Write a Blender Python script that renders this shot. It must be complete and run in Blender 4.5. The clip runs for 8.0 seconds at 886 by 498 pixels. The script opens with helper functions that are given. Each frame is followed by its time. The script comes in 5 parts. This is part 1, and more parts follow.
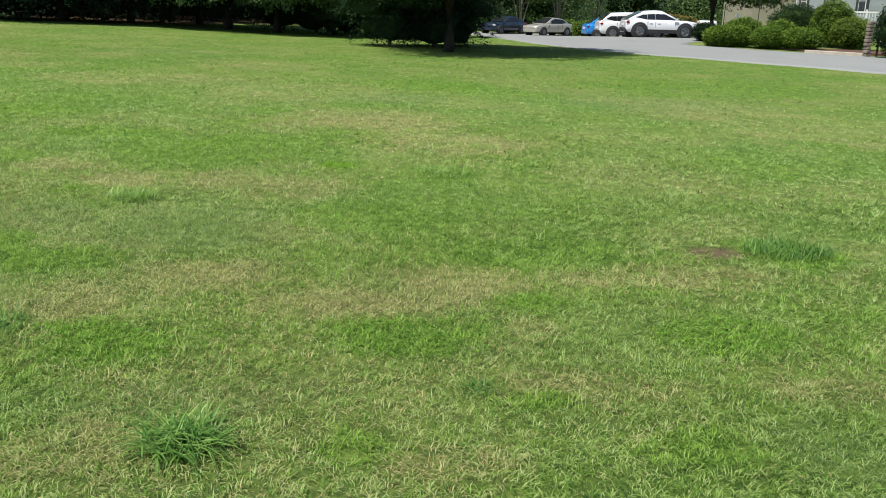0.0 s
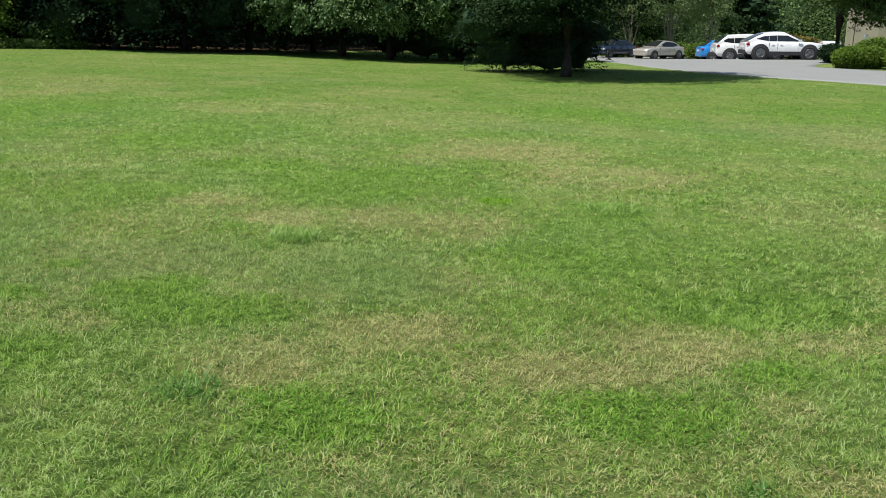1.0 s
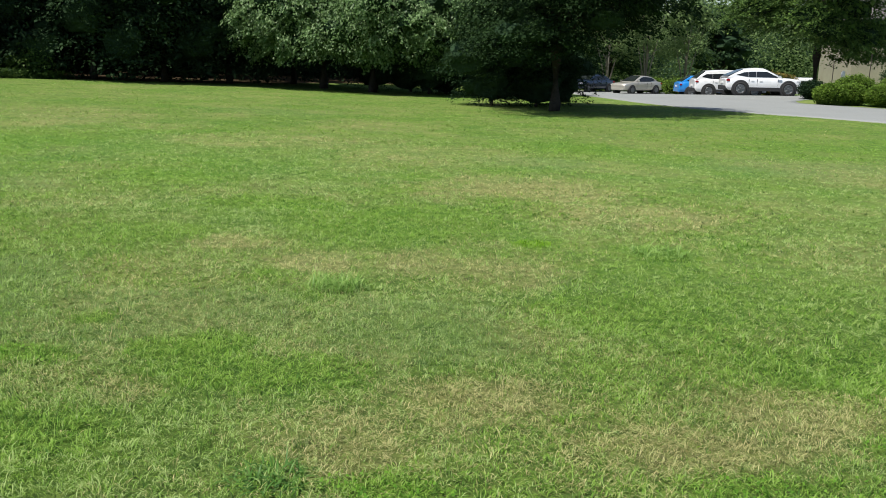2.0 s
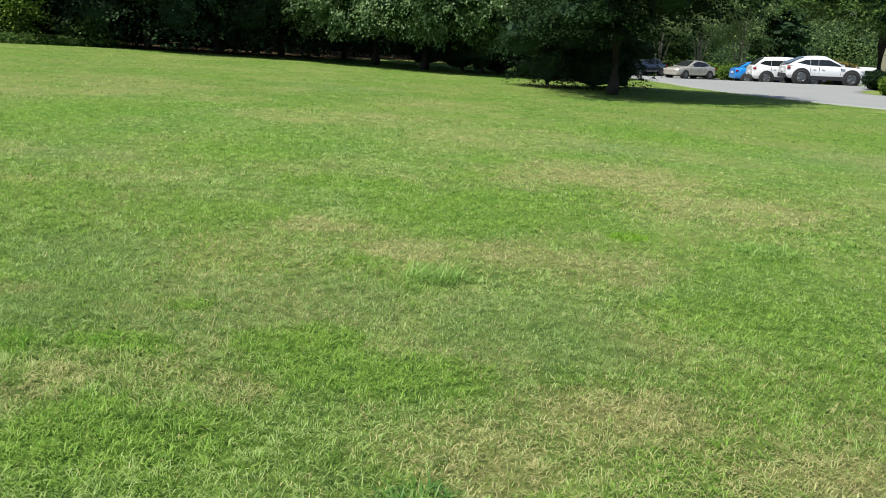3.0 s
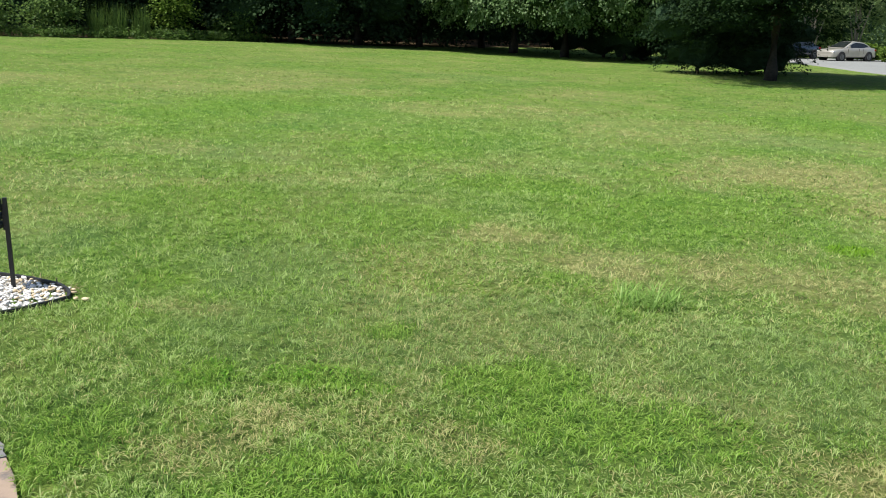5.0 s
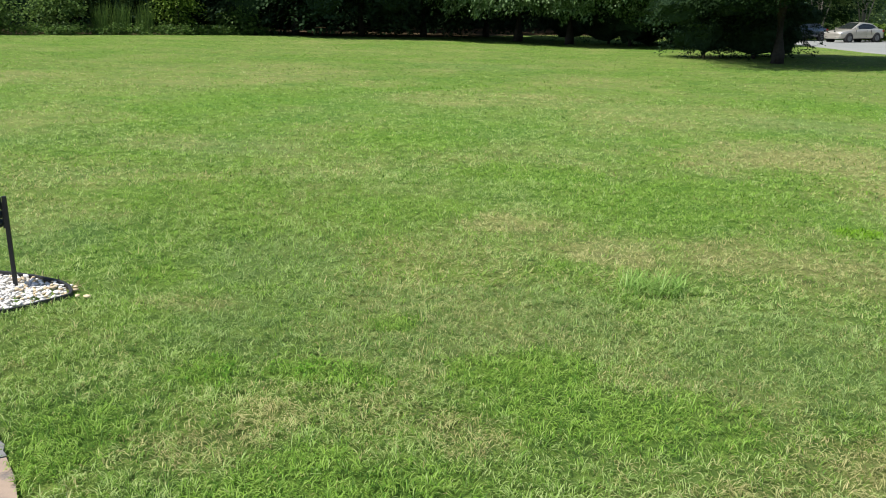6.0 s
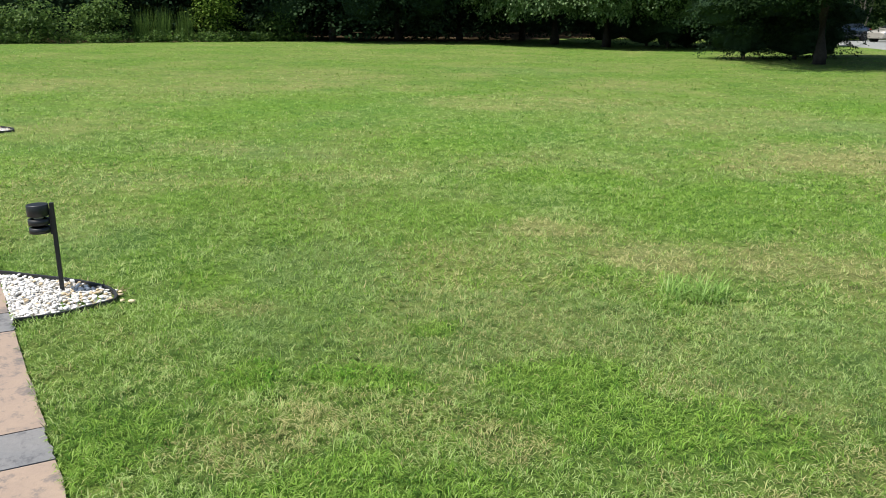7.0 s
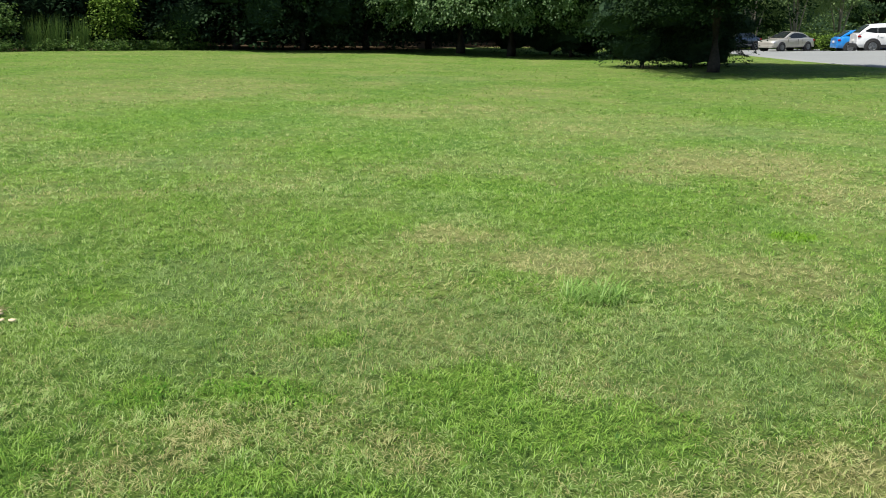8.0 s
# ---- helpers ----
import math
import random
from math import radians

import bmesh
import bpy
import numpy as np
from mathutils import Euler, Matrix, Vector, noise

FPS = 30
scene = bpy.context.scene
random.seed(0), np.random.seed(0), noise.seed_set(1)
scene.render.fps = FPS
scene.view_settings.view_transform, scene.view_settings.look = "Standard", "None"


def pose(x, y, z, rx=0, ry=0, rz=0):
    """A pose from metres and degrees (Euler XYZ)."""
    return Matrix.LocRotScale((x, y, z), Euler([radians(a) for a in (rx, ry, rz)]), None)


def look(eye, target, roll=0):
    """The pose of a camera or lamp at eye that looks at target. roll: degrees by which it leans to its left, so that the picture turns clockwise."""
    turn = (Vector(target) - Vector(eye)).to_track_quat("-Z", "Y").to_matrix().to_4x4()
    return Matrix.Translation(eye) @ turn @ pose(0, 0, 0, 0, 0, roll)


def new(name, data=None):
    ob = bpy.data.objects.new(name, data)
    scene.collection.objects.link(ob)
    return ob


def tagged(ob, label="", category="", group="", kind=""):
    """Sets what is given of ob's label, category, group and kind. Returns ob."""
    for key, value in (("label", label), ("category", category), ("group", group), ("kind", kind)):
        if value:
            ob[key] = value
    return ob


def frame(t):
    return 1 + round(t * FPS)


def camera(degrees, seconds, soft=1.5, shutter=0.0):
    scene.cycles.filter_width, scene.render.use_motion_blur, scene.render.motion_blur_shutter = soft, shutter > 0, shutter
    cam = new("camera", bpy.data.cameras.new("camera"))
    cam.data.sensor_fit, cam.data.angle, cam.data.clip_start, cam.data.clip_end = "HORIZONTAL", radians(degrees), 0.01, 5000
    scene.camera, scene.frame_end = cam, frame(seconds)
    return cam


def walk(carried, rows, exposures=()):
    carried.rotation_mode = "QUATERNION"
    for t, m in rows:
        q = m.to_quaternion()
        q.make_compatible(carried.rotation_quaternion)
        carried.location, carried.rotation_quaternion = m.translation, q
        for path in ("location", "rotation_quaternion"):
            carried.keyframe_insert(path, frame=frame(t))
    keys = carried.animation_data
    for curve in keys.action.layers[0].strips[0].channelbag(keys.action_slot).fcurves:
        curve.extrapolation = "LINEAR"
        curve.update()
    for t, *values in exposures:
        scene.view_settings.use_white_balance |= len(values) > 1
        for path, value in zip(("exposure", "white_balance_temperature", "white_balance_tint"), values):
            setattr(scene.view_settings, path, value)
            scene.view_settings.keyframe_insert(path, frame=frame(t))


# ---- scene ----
# A large mown lawn beside a stone path, woods beyond, a parking lot and a house to the right.
cam = camera(53.9, 8.0, soft=0.6)
SLOPE = pose(0, 0, 0, 0, 1.8, 0)      # the lawn falls gently to the right
PATH = [
    (0, (-0.564, -1.068, 1.578), (-0.129, 0.811, 1.051), 3.3),
    (0.5, (-0.844, -0.757, 1.536), (-0.446, 1.129, 1.004), 4.3),
    (1, (-1.063, -0.393, 1.567), (-0.848, 1.536, 1.081), 2.4),
    (1.5, (-1.368, -0.082, 1.567), (-1.117, 1.851, 1.119), 3.5),
    (1.7, (-1.469, 0.012, 1.561), (-1.184, 1.946, 1.14), 3.1),
    (2.8, (-1.856, 0.548, 1.505), (-1.645, 2.495, 1.096), 3.4),
    (3, (-1.978, 0.585, 1.52), (-1.783, 2.52, 1.056), 4.5),
    (3.5, (-2.173, 0.875, 1.498), (-1.968, 2.79, 0.96), 3.5),
    (4, (-2.281, 1.137, 1.523), (-2.149, 3.07, 1.027), 3.6),
    (4.5, (-2.398, 1.161, 1.541), (-2.338, 3.094, 1.03), 2.8),
    (5, (-2.428, 1.162, 1.537), (-2.522, 3.093, 1.027), 3.1),
    (5.2, (-2.418, 1.171, 1.538), (-2.543, 3.095, 1.009), 2.4),
    (6.5, (-2.395, 1.207, 1.523), (-2.503, 3.132, 0.991), 1.6),
    (7, (-2.416, 1.204, 1.535), (-2.611, 3.124, 1.009), 1.2),
    (7.5, (-2.362, 1.233, 1.524), (-2.54, 3.161, 1.022), 1.0),
    (8, (-2.347, 1.251, 1.518), (-2.343, 3.187, 1.016), 1.4),
]
walk(cam, [(t, SLOPE @ look(eye, target, roll)) for t, eye, target, roll in PATH], exposures=[(0, 0.31), (0.5, 0.31), (1, 0.26), (1.5, 0.26), (3, 0.47), (8, 0.46)])

# ---- light ----
SUN_EL, SUN_AZ = radians(63), radians(-116)      # high, from the left
world = bpy.data.worlds.new("world")
scene.world = world
world.use_nodes = True
wn = world.node_tree.nodes
sky = wn.new("ShaderNodeTexSky")
sky.sky_type, sky.sun_disc = "NISHITA", False
sky.sun_elevation, sky.sun_rotation = SUN_EL, SUN_AZ
world.node_tree.links.new(sky.outputs[0], wn["Background"].inputs[0])
wn["Background"].inputs[1].default_value = 0.1
sun = new("sun", bpy.data.lights.new("sun", "SUN"))
sun.data.energy, sun.data.angle, sun.data.color = 4.6, radians(0.55), (1.0, 0.955, 0.88)
to_sun = Vector((math.sin(SUN_AZ) * math.cos(SUN_EL), math.cos(SUN_AZ) * math.cos(SUN_EL), math.sin(SUN_EL)))
sun.matrix_world = look((0, 0, 40), Vector((0, 0, 40)) - to_sun)

# ---- mesh helpers ----
rng = np.random.default_rng(7)


def empty(name, m, **tags):
    ob = tagged(new(name), **tags)
    ob.matrix_world = m
    return ob


def part(name, bm, material, parent, label=""):
    """One bmesh as one mesh object under a thing, in the thing's own space."""
    me = bpy.data.meshes.new(name)
    bm.to_mesh(me)
    bm.free()
    me.materials.append(material)
    ob = new(name, me)
    ob.parent = parent
    if label:
        ob["label"] = label
    return ob


def thing(name, bm, material, m=None, **tags):
    ob = part(name, bm, material, None)
    if m is not None:
        ob.matrix_world = m
    return tagged(ob, **tags)


def sheet(name, verts, faces, material, smooth=False, attrs=None):
    """A large mesh from arrays: verts (n, 3), faces (m, k)."""
    verts, faces = np.asarray(verts, np.float32), np.asarray(faces, np.int32)
    me = bpy.data.meshes.new(name)
    n, k = faces.shape
    me.vertices.add(len(verts))
    me.vertices.foreach_set("co", verts.ravel())
    me.loops.add(n * k)
    me.loops.foreach_set("vertex_index", faces.ravel())
    me.polygons.add(n)
    me.polygons.foreach_set("loop_start", np.arange(0, n * k, k, dtype=np.int32))
    if smooth:
        me.polygons.foreach_set("use_smooth", np.ones(n, bool))
    for key, values in (attrs or {}).items():
        me.attributes.new(key, "FLOAT", "POINT").data.foreach_set("value", np.asarray(values, np.float32))
    me.update(calc_edges=True)
    me.materials.append(material)
    return me


def box(bm, x0, y0, z0, x1, y1, z1, bevel=0.0):
    made = bmesh.ops.create_cube(bm, size=1, matrix=Matrix.Translation(((x0 + x1) / 2, (y0 + y1) / 2, (z0 + z1) / 2)) @ Matrix.Diagonal((x1 - x0, y1 - y0, z1 - z0, 1)))
    if bevel:
        edges = list({e for v in made["verts"] for e in v.link_edges})
        bmesh.ops.bevel(bm, geom=edges, offset=bevel, segments=2, affect="EDGES", profile=0.5)
    return bm


def rod(bm, a, b, r0, r1, sides=12):
    a, b = Vector(a), Vector(b)
    turn = (b - a).to_track_quat("Z", "Y").to_matrix().to_4x4()
    bmesh.ops.create_cone(bm, cap_ends=True, segments=sides, radius1=r0, radius2=r1, depth=(b - a).length, matrix=Matrix.Translation((a + b) / 2) @ turn)
    return bm


def tube(bm, points, radii, sides=9):
    """A tapered limb through points."""
    rings = []
    for i, p in enumerate(points):
        p = Vector(p)
        ahead = Vector(points[min(i + 1, len(points) - 1)]) - Vector(points[max(i - 1, 0)])
        turn = ahead.to_track_quat("Z", "Y").to_matrix()
        rings.append([bm.verts.new(p + turn @ Vector((math.cos(2 * math.pi * k / sides), math.sin(2 * math.pi * k / sides), 0)) * radii[i]) for k in range(sides)])
    for low, high in zip(rings, rings[1:]):
        for k in range(sides):
            bm.faces.new((low[k], low[(k + 1) % sides], high[(k + 1) % sides], high[k])).smooth = True
    bm.faces.new(rings[-1])
    bm.faces.new(rings[0][::-1])
    return bm


def lathe(bm, profile, sides=24, m=Matrix.Identity(4)):
    rings = [[bm.verts.new(m @ Vector((r * math.cos(2 * math.pi * k / sides), r * math.sin(2 * math.pi * k / sides), z))) for k in range(sides)] for r, z in profile]
    for low, high in zip(rings, rings[1:]):
        for k in range(sides):
            bm.faces.new((low[k], low[(k + 1) % sides], high[(k + 1) % sides], high[k])).smooth = True
    bm.faces.new(rings[-1])
    bm.faces.new(rings[0][::-1])
    return bm


def step(a, b, v):
    u = np.clip((np.asarray(v, float) - a) / (b - a), 0, 1)
    return u * u * (3 - 2 * u)


TABLE = rng.random((256, 256))


def value_noise(x, y, size):
    """Smooth noise, 0 to 1, over the ground; size in metres."""
    x, y = np.asarray(x, float) / size + 100.3, np.asarray(y, float) / size + 57.7
    xi, yi = np.floor(x).astype(int), np.floor(y).astype(int)
    u, v = x - xi, y - yi
    u, v = u * u * (3 - 2 * u), v * v * (3 - 2 * v)
    a, b, c, d = TABLE[xi % 256, yi % 256], TABLE[(xi + 1) % 256, yi % 256], TABLE[xi % 256, (yi + 1) % 256], TABLE[(xi + 1) % 256, (yi + 1) % 256]
    return (a * (1 - u) + b * u) * (1 - v) + (c * (1 - u) + d * u) * v


def ground_z(x, y):
    """The height of the land: the lawn falls to the right and flattens towards the parking lot, which dips at its far end."""
    x, y = np.asarray(x, float), np.asarray(y, float)
    flat = np.where(x > 0, x * (0.016 * step(8, 30, y) + 0.006 * step(33, 44, y)), 0)
    xl = np.clip(x, -60, 60)
    far = np.where(np.abs(x) > 60, 0, flat)
    rise = 0.018 * np.clip(x - 7, 0, 33) * step(8, 28, y) * (1 - step(46, 54, y))
    return -0.0314 * xl + far + rise - 0.5 * step(50, 70, y) * step(8, 16, x)


def gz(x, y):
    return float(ground_z(x, y))


def on(x, y, turn=0, up=0.0):
    return pose(x, y, gz(x, y) + up, 0, 0, turn)


# ---- materials ----
def nodes_of(name):
    m = bpy.data.materials.new(name)
    m.use_nodes = True
    t = m.node_tree
    return m, t.nodes, t.links, t.nodes["Principled BSDF"]


def mix_node(n, l, fac, a, b):
    mx = n.new("ShaderNodeMix")
    mx.data_type = "RGBA"
    for socket, value in ((mx.inputs[0], fac), (mx.inputs[6], a), (mx.inputs[7], b)):
        if isinstance(value, (tuple, list)):
            socket.default_value = (*value, 1)
        elif isinstance(value, (int, float)):
            socket.default_value = value
        else:
            l.new(value, socket)
    return mx.outputs[2]


def noise_node(n, l, scale, detail=4, coord="Object", rough=0.6):
    tc = n.new("ShaderNodeTexCoord")
    nz = n.new("ShaderNodeTexNoise")
    nz.inputs["Scale"].default_value, nz.inputs["Detail"].default_value, nz.inputs["Roughness"].default_value = scale, detail, rough
    l.new(tc.outputs[coord], nz.inputs["Vector"])
    return nz.outputs["Fac"]


def ranged(n, l, value, lo, hi, a=0.0, b=1.0):
    r = n.new("ShaderNodeMapRange")
    r.inputs["From Min"].default_value, r.inputs["From Max"].default_value = lo, hi
    r.inputs["To Min"].default_value, r.inputs["To Max"].default_value = a, b
    l.new(value, r.inputs["Value"])
    return r.outputs["Result"]


def bumped(n, l, shader, height, strength, distance):
    b = n.new("ShaderNodeBump")
    b.inputs["Strength"].default_value, b.inputs["Distance"].default_value = strength, distance
    l.new(height, b.inputs["Height"])
    l.new(b.outputs["Normal"], shader.inputs["Normal"])


def plain(name, a, b=None, rough=0.6, metal=0.0, fine=40.0, broad=3.0, bump=0.15, depth=0.002, coat=0.0, each=0.0, gloss=0.5):
    """A surface of two tones with grain and broad wear; each: how far single pieces differ."""
    m, n, l, p = nodes_of(name)
    b = b or tuple(c * 0.8 for c in a)
    grain = noise_node(n, l, fine)
    wear = noise_node(n, l, broad, 3)
    col = mix_node(n, l, ranged(n, l, grain, 0.3, 0.7), a, b)
    col = mix_node(n, l, ranged(n, l, wear, 0.45, 0.75, 0, 0.5), col, tuple(c * 0.72 for c in b))
    if each:
        oi = n.new("ShaderNodeObjectInfo")
        hs = n.new("ShaderNodeHueSaturation")
        l.new(ranged(n, l, oi.outputs["Random"], 0, 1, 1 - each, 1 + each), hs.inputs["Value"])
        l.new(col, hs.inputs["Color"])
        col = hs.outputs["Color"]
    l.new(col, p.inputs["Base Color"])
    l.new(ranged(n, l, wear, 0.3, 0.7, max(rough - 0.08, 0.02), min(rough + 0.08, 1)), p.inputs["Roughness"])
    p.inputs["Metallic"].default_value = metal
    p.inputs["Specular IOR Level"].default_value = gloss
    p.inputs["Coat Weight"].default_value = coat
    p.inputs["Coat Roughness"].default_value = 0.12
    if bump:
        bumped(n, l, p, grain, bump, depth)
    return m


def leafy(name, tones, glow=0.35, rough=0.5, gloss=0.12):
    """Leaves or blades: a tone for each leaf, some light passing through."""
    m, n, l, p = nodes_of(name)
    geo = n.new("ShaderNodeNewGeometry")
    ramp = n.new("ShaderNodeValToRGB")
    els = ramp.color_ramp.elements
    els[0].position, els[0].color = 0, (*tones[0], 1)
    els[1].position, els[1].color = 1, (*tones[-1], 1)
    for i, c in enumerate(tones[1:-1], 1):
        e = els.new(i / (len(tones) - 1))
        e.color = (*c, 1)
    l.new(geo.outputs["Random Per Island"], ramp.inputs[0])
    col = mix_node(n, l, ranged(n, l, noise_node(n, l, 0.6, 3), 0.4, 0.7, 0, 0.45), ramp.outputs[0], tones[0])
    l.new(col, p.inputs["Base Color"])
    p.inputs["Roughness"].default_value = rough
    p.inputs["Specular IOR Level"].default_value = gloss
    tr = n.new("ShaderNodeBsdfTranslucent")
    l.new(col, tr.inputs["Color"])
    mx = n.new("ShaderNodeMixShader")
    mx.inputs[0].default_value = glow
    l.new(p.outputs[0], mx.inputs[1])
    l.new(tr.outputs[0], mx.inputs[2])
    l.new(mx.outputs[0], n["Material Output"].inputs["Surface"])
    return m


def lawn_colour(n, l, blades):
    """Green, lush and dry tones by the lawn's own patches (attributes dry and lush), varied blade by blade or by fine noise."""
    dry, lush, cool, tone = (n.new("ShaderNodeAttribute") for _ in range(4))
    dry.attribute_name, lush.attribute_name, cool.attribute_name, tone.attribute_name = "dry", "lush", "cool", "tone"
    if blades:
        rnd = tone.outputs["Fac"]
    else:
        rnd = ranged(n, l, noise_node(n, l, 6.0, 9, rough=0.9), 0.37, 0.65, 0.0, 0.72)
    ramp = n.new("ShaderNodeValToRGB")
    els = ramp.color_ramp.elements
    els[0].position, els[0].color = 0.0, (*GREENS[0], 1)
    els[1].position, els[1].color = 1.0, (*GREENS[3], 1)
    for pos, c in ((0.35, GREENS[1]), (0.7, GREENS[2])):
        els.new(pos).color = (*c, 1)
    l.new(rnd, ramp.inputs[0])
    col = mix_node(n, l, lush.outputs["Fac"], ramp.outputs[0], mix_node(n, l, rnd, LUSH[0], LUSH[1]))
    col = mix_node(n, l, cool.outputs["Fac"], col, mix_node(n, l, rnd, COOL[0], COOL[1]))
    return mix_node(n, l, dry.outputs["Fac"], col, mix_node(n, l, rnd, STRAW[0], STRAW[1]))


GREENS = [(0.042, 0.115, 0.024), (0.12, 0.26, 0.034), (0.218, 0.395, 0.052), (0.42, 0.57, 0.20)]
LUSH = [(0.065, 0.19, 0.02), (0.25, 0.46, 0.048)]
COOL = [(0.06, 0.155, 0.032), (0.31, 0.46, 0.16)]
STRAW = [(0.28, 0.245, 0.10), (0.64, 0.58, 0.29)]


def lawn_blades():
    m, n, l, p = nodes_of("grass_blades")
    col = lawn_colour(n, l, True)
    l.new(col, p.inputs["Base Color"])
    p.inputs["Roughness"].default_value = 0.5
    p.inputs["Specular IOR Level"].default_value = 0.15
    tr = n.new("ShaderNodeBsdfTranslucent")
    l.new(col, tr.inputs["Color"])
    mx = n.new("ShaderNodeMixShader")
    mx.inputs[0].default_value = 0.46
    l.new(p.outputs[0], mx.inputs[1])
    l.new(tr.outputs[0], mx.inputs[2])
    l.new(mx.outputs[0], n["Material Output"].inputs["Surface"])
    return m


def lawn_ground():
    m, n, l, p = nodes_of("lawn_ground")
    bare, shade = n.new("ShaderNodeAttribute"), n.new("ShaderNodeAttribute")
    bare.attribute_name, shade.attribute_name = "bare", "woods"
    fine = noise_node(n, l, 60.0, 6, rough=0.8)
    streak = noise_node(n, l, 0.35, 4)
    col = mix_node(n, l, ranged(n, l, streak, 0.42, 0.66, 0, 0.32), lawn_colour(n, l, False), STRAW[0])
    soil = mix_node(n, l, ranged(n, l, fine, 0.3, 0.7), (0.10, 0.062, 0.042), (0.23, 0.155, 0.11))
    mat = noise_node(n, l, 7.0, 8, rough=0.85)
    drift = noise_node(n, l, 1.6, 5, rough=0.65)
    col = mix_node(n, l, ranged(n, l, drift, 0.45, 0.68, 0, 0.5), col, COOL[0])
    # dark end of the mat also paints the shade between blades
    thatch_shade = mix_node(n, l, ranged(n, l, mat, 0.40, 0.60), (0.032, 0.062, 0.013), (0.20, 0.28, 0.055))
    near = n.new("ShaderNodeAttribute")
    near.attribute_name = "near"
    thatch_shade = mix_node(n, l, ranged(n, l, drift, 0.46, 0.66, 0, 0.5), thatch_shade, (0.07, 0.15, 0.03))
    thatch_shade = mix_node(n, l, ranged(n, l, streak, 0.48, 0.64, 0, 0.45), thatch_shade, (0.25, 0.265, 0.09))
    col = mix_node(n, l, ranged(n, l, near.outputs["Fac"], 0, 1, 0, 0.72), col, thatch_shade)
    col = mix_node(n, l, bare.outputs["Fac"], col, soil)
    litter = mix_node(n, l, ranged(n, l, fine, 0.3, 0.7), (0.045, 0.035, 0.02), (0.13, 0.09, 0.05))
    col = mix_node(n, l, shade.outputs["Fac"], col, litter)
    l.new(col, p.inputs["Base Color"])
    p.inputs["Roughness"].default_value = 0.9
    p.inputs["Specular IOR Level"].default_value = 0.1
    bumped(n, l, p, fine, 0.8, 0.03)
    return m


def asphalt_material():
    m, n, l, p = nodes_of("asphalt")
    grit, stain = noise_node(n, l, 70.0, 3), noise_node(n, l, 0.5, 5)
    col = mix_node(n, l, ranged(n, l, grit, 0.3, 0.7), (0.208, 0.218, 0.209), (0.286, 0.297, 0.284))
    col = mix_node(n, l, ranged(n, l, stain, 0.45, 0.75, 0, 0.5), col, (0.195, 0.204, 0.196))
    l.new(col, p.inputs["Base Color"])
    p.inputs["Roughness"].default_value = 0.85
    bumped(n, l, p, grit, 0.4, 0.006)
    return m


def slab_material(name, a, b, c):
    """Cleft stone: two tones in cloudy patches with darker flaked stains."""
    m, n, l, p = nodes_of(name)
    cloud, flake, fine = noise_node(n, l, 3.0, 5), noise_node(n, l, 9.0, 8, rough=0.75), noise_node(n, l, 60.0, 4)
    col = mix_node(n, l, ranged(n, l, cloud, 0.35, 0.65), a, b)
    col = mix_node(n, l, ranged(n, l, flake, 0.50, 0.60, 0, 0.85), col, c)
    col = mix_node(n, l, ranged(n, l, fine, 0.3, 0.75, 0, 0.3), col, tuple(v * 0.6 for v in a))
    l.new(col, p.inputs["Base Color"])
    p.inputs["Roughness"].default_value = 0.75
    bumped(n, l, p, flake, 0.5, 0.01)
    return m


M_BLADE, M_GROUND, M_ASPHALT = lawn_blades(), lawn_ground(), asphalt_material()
M_TUFT = leafy("weed_blades", [(0.065, 0.17, 0.03), (0.13, 0.28, 0.05), (0.27, 0.44, 0.12)], 0.42, 0.45, 0.3)
M_PALETUFT = leafy("pale_weed_blades", [(0.15, 0.29, 0.05), (0.26, 0.43, 0.09), (0.45, 0.60, 0.20)], 0.42, 0.45, 0.3)
M_CLOVER = leafy("clover_leaves", [(0.09, 0.23, 0.025), (0.16, 0.34, 0.036), (0.27, 0.47, 0.065)], 0.45)
M_FINEGRASS = leafy("fine_bright_grass", [(0.15, 0.32, 0.018), (0.21, 0.40, 0.024), (0.28, 0.47, 0.04)], 0.45)
M_MAPLE = leafy("maple_leaves", [(0.055, 0.115, 0.035), (0.16, 0.27, 0.09), (0.33, 0.46, 0.22)], 0.45, 0.5, 0.3)
M_SHADELEAF = leafy("shade_tree_leaves", [(0.05, 0.10, 0.025), (0.09, 0.165, 0.04), (0.17, 0.265, 0.06)], 0.45, 0.5)
# tones kept low to stand in for canopy shade; also the evergreens' own colour
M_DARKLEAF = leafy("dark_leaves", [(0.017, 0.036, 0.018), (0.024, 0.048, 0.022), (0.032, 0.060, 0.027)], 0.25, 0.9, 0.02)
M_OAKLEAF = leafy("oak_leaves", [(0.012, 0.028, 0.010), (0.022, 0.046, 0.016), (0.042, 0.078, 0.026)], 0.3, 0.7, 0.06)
M_WOODLEAF = leafy("woodland_leaves", [(0.026, 0.052, 0.024), (0.038, 0.072, 0.032), (0.055, 0.098, 0.042)], 0.35, 0.7, 0.05)
M_LIMELEAF = leafy("lime_leaves", [(0.08, 0.14, 0.02), (0.14, 0.21, 0.03), (0.22, 0.30, 0.05)], 0.35, 0.45)
M_GREYLEAF = leafy("pale_leaves", [(0.12, 0.185, 0.07), (0.17, 0.25, 0.09), (0.24, 0.33, 0.13)], 0.4)
M_HEDGE = leafy("hedge_leaves", [(0.065, 0.125, 0.016), (0.125, 0.215, 0.028), (0.20, 0.30, 0.045)], 0.3, 0.55)
M_RUST = leafy("rusty_leaves", [(0.16, 0.15, 0.03), (0.26, 0.20, 0.05), (0.33, 0.22, 0.07)], 0.3)
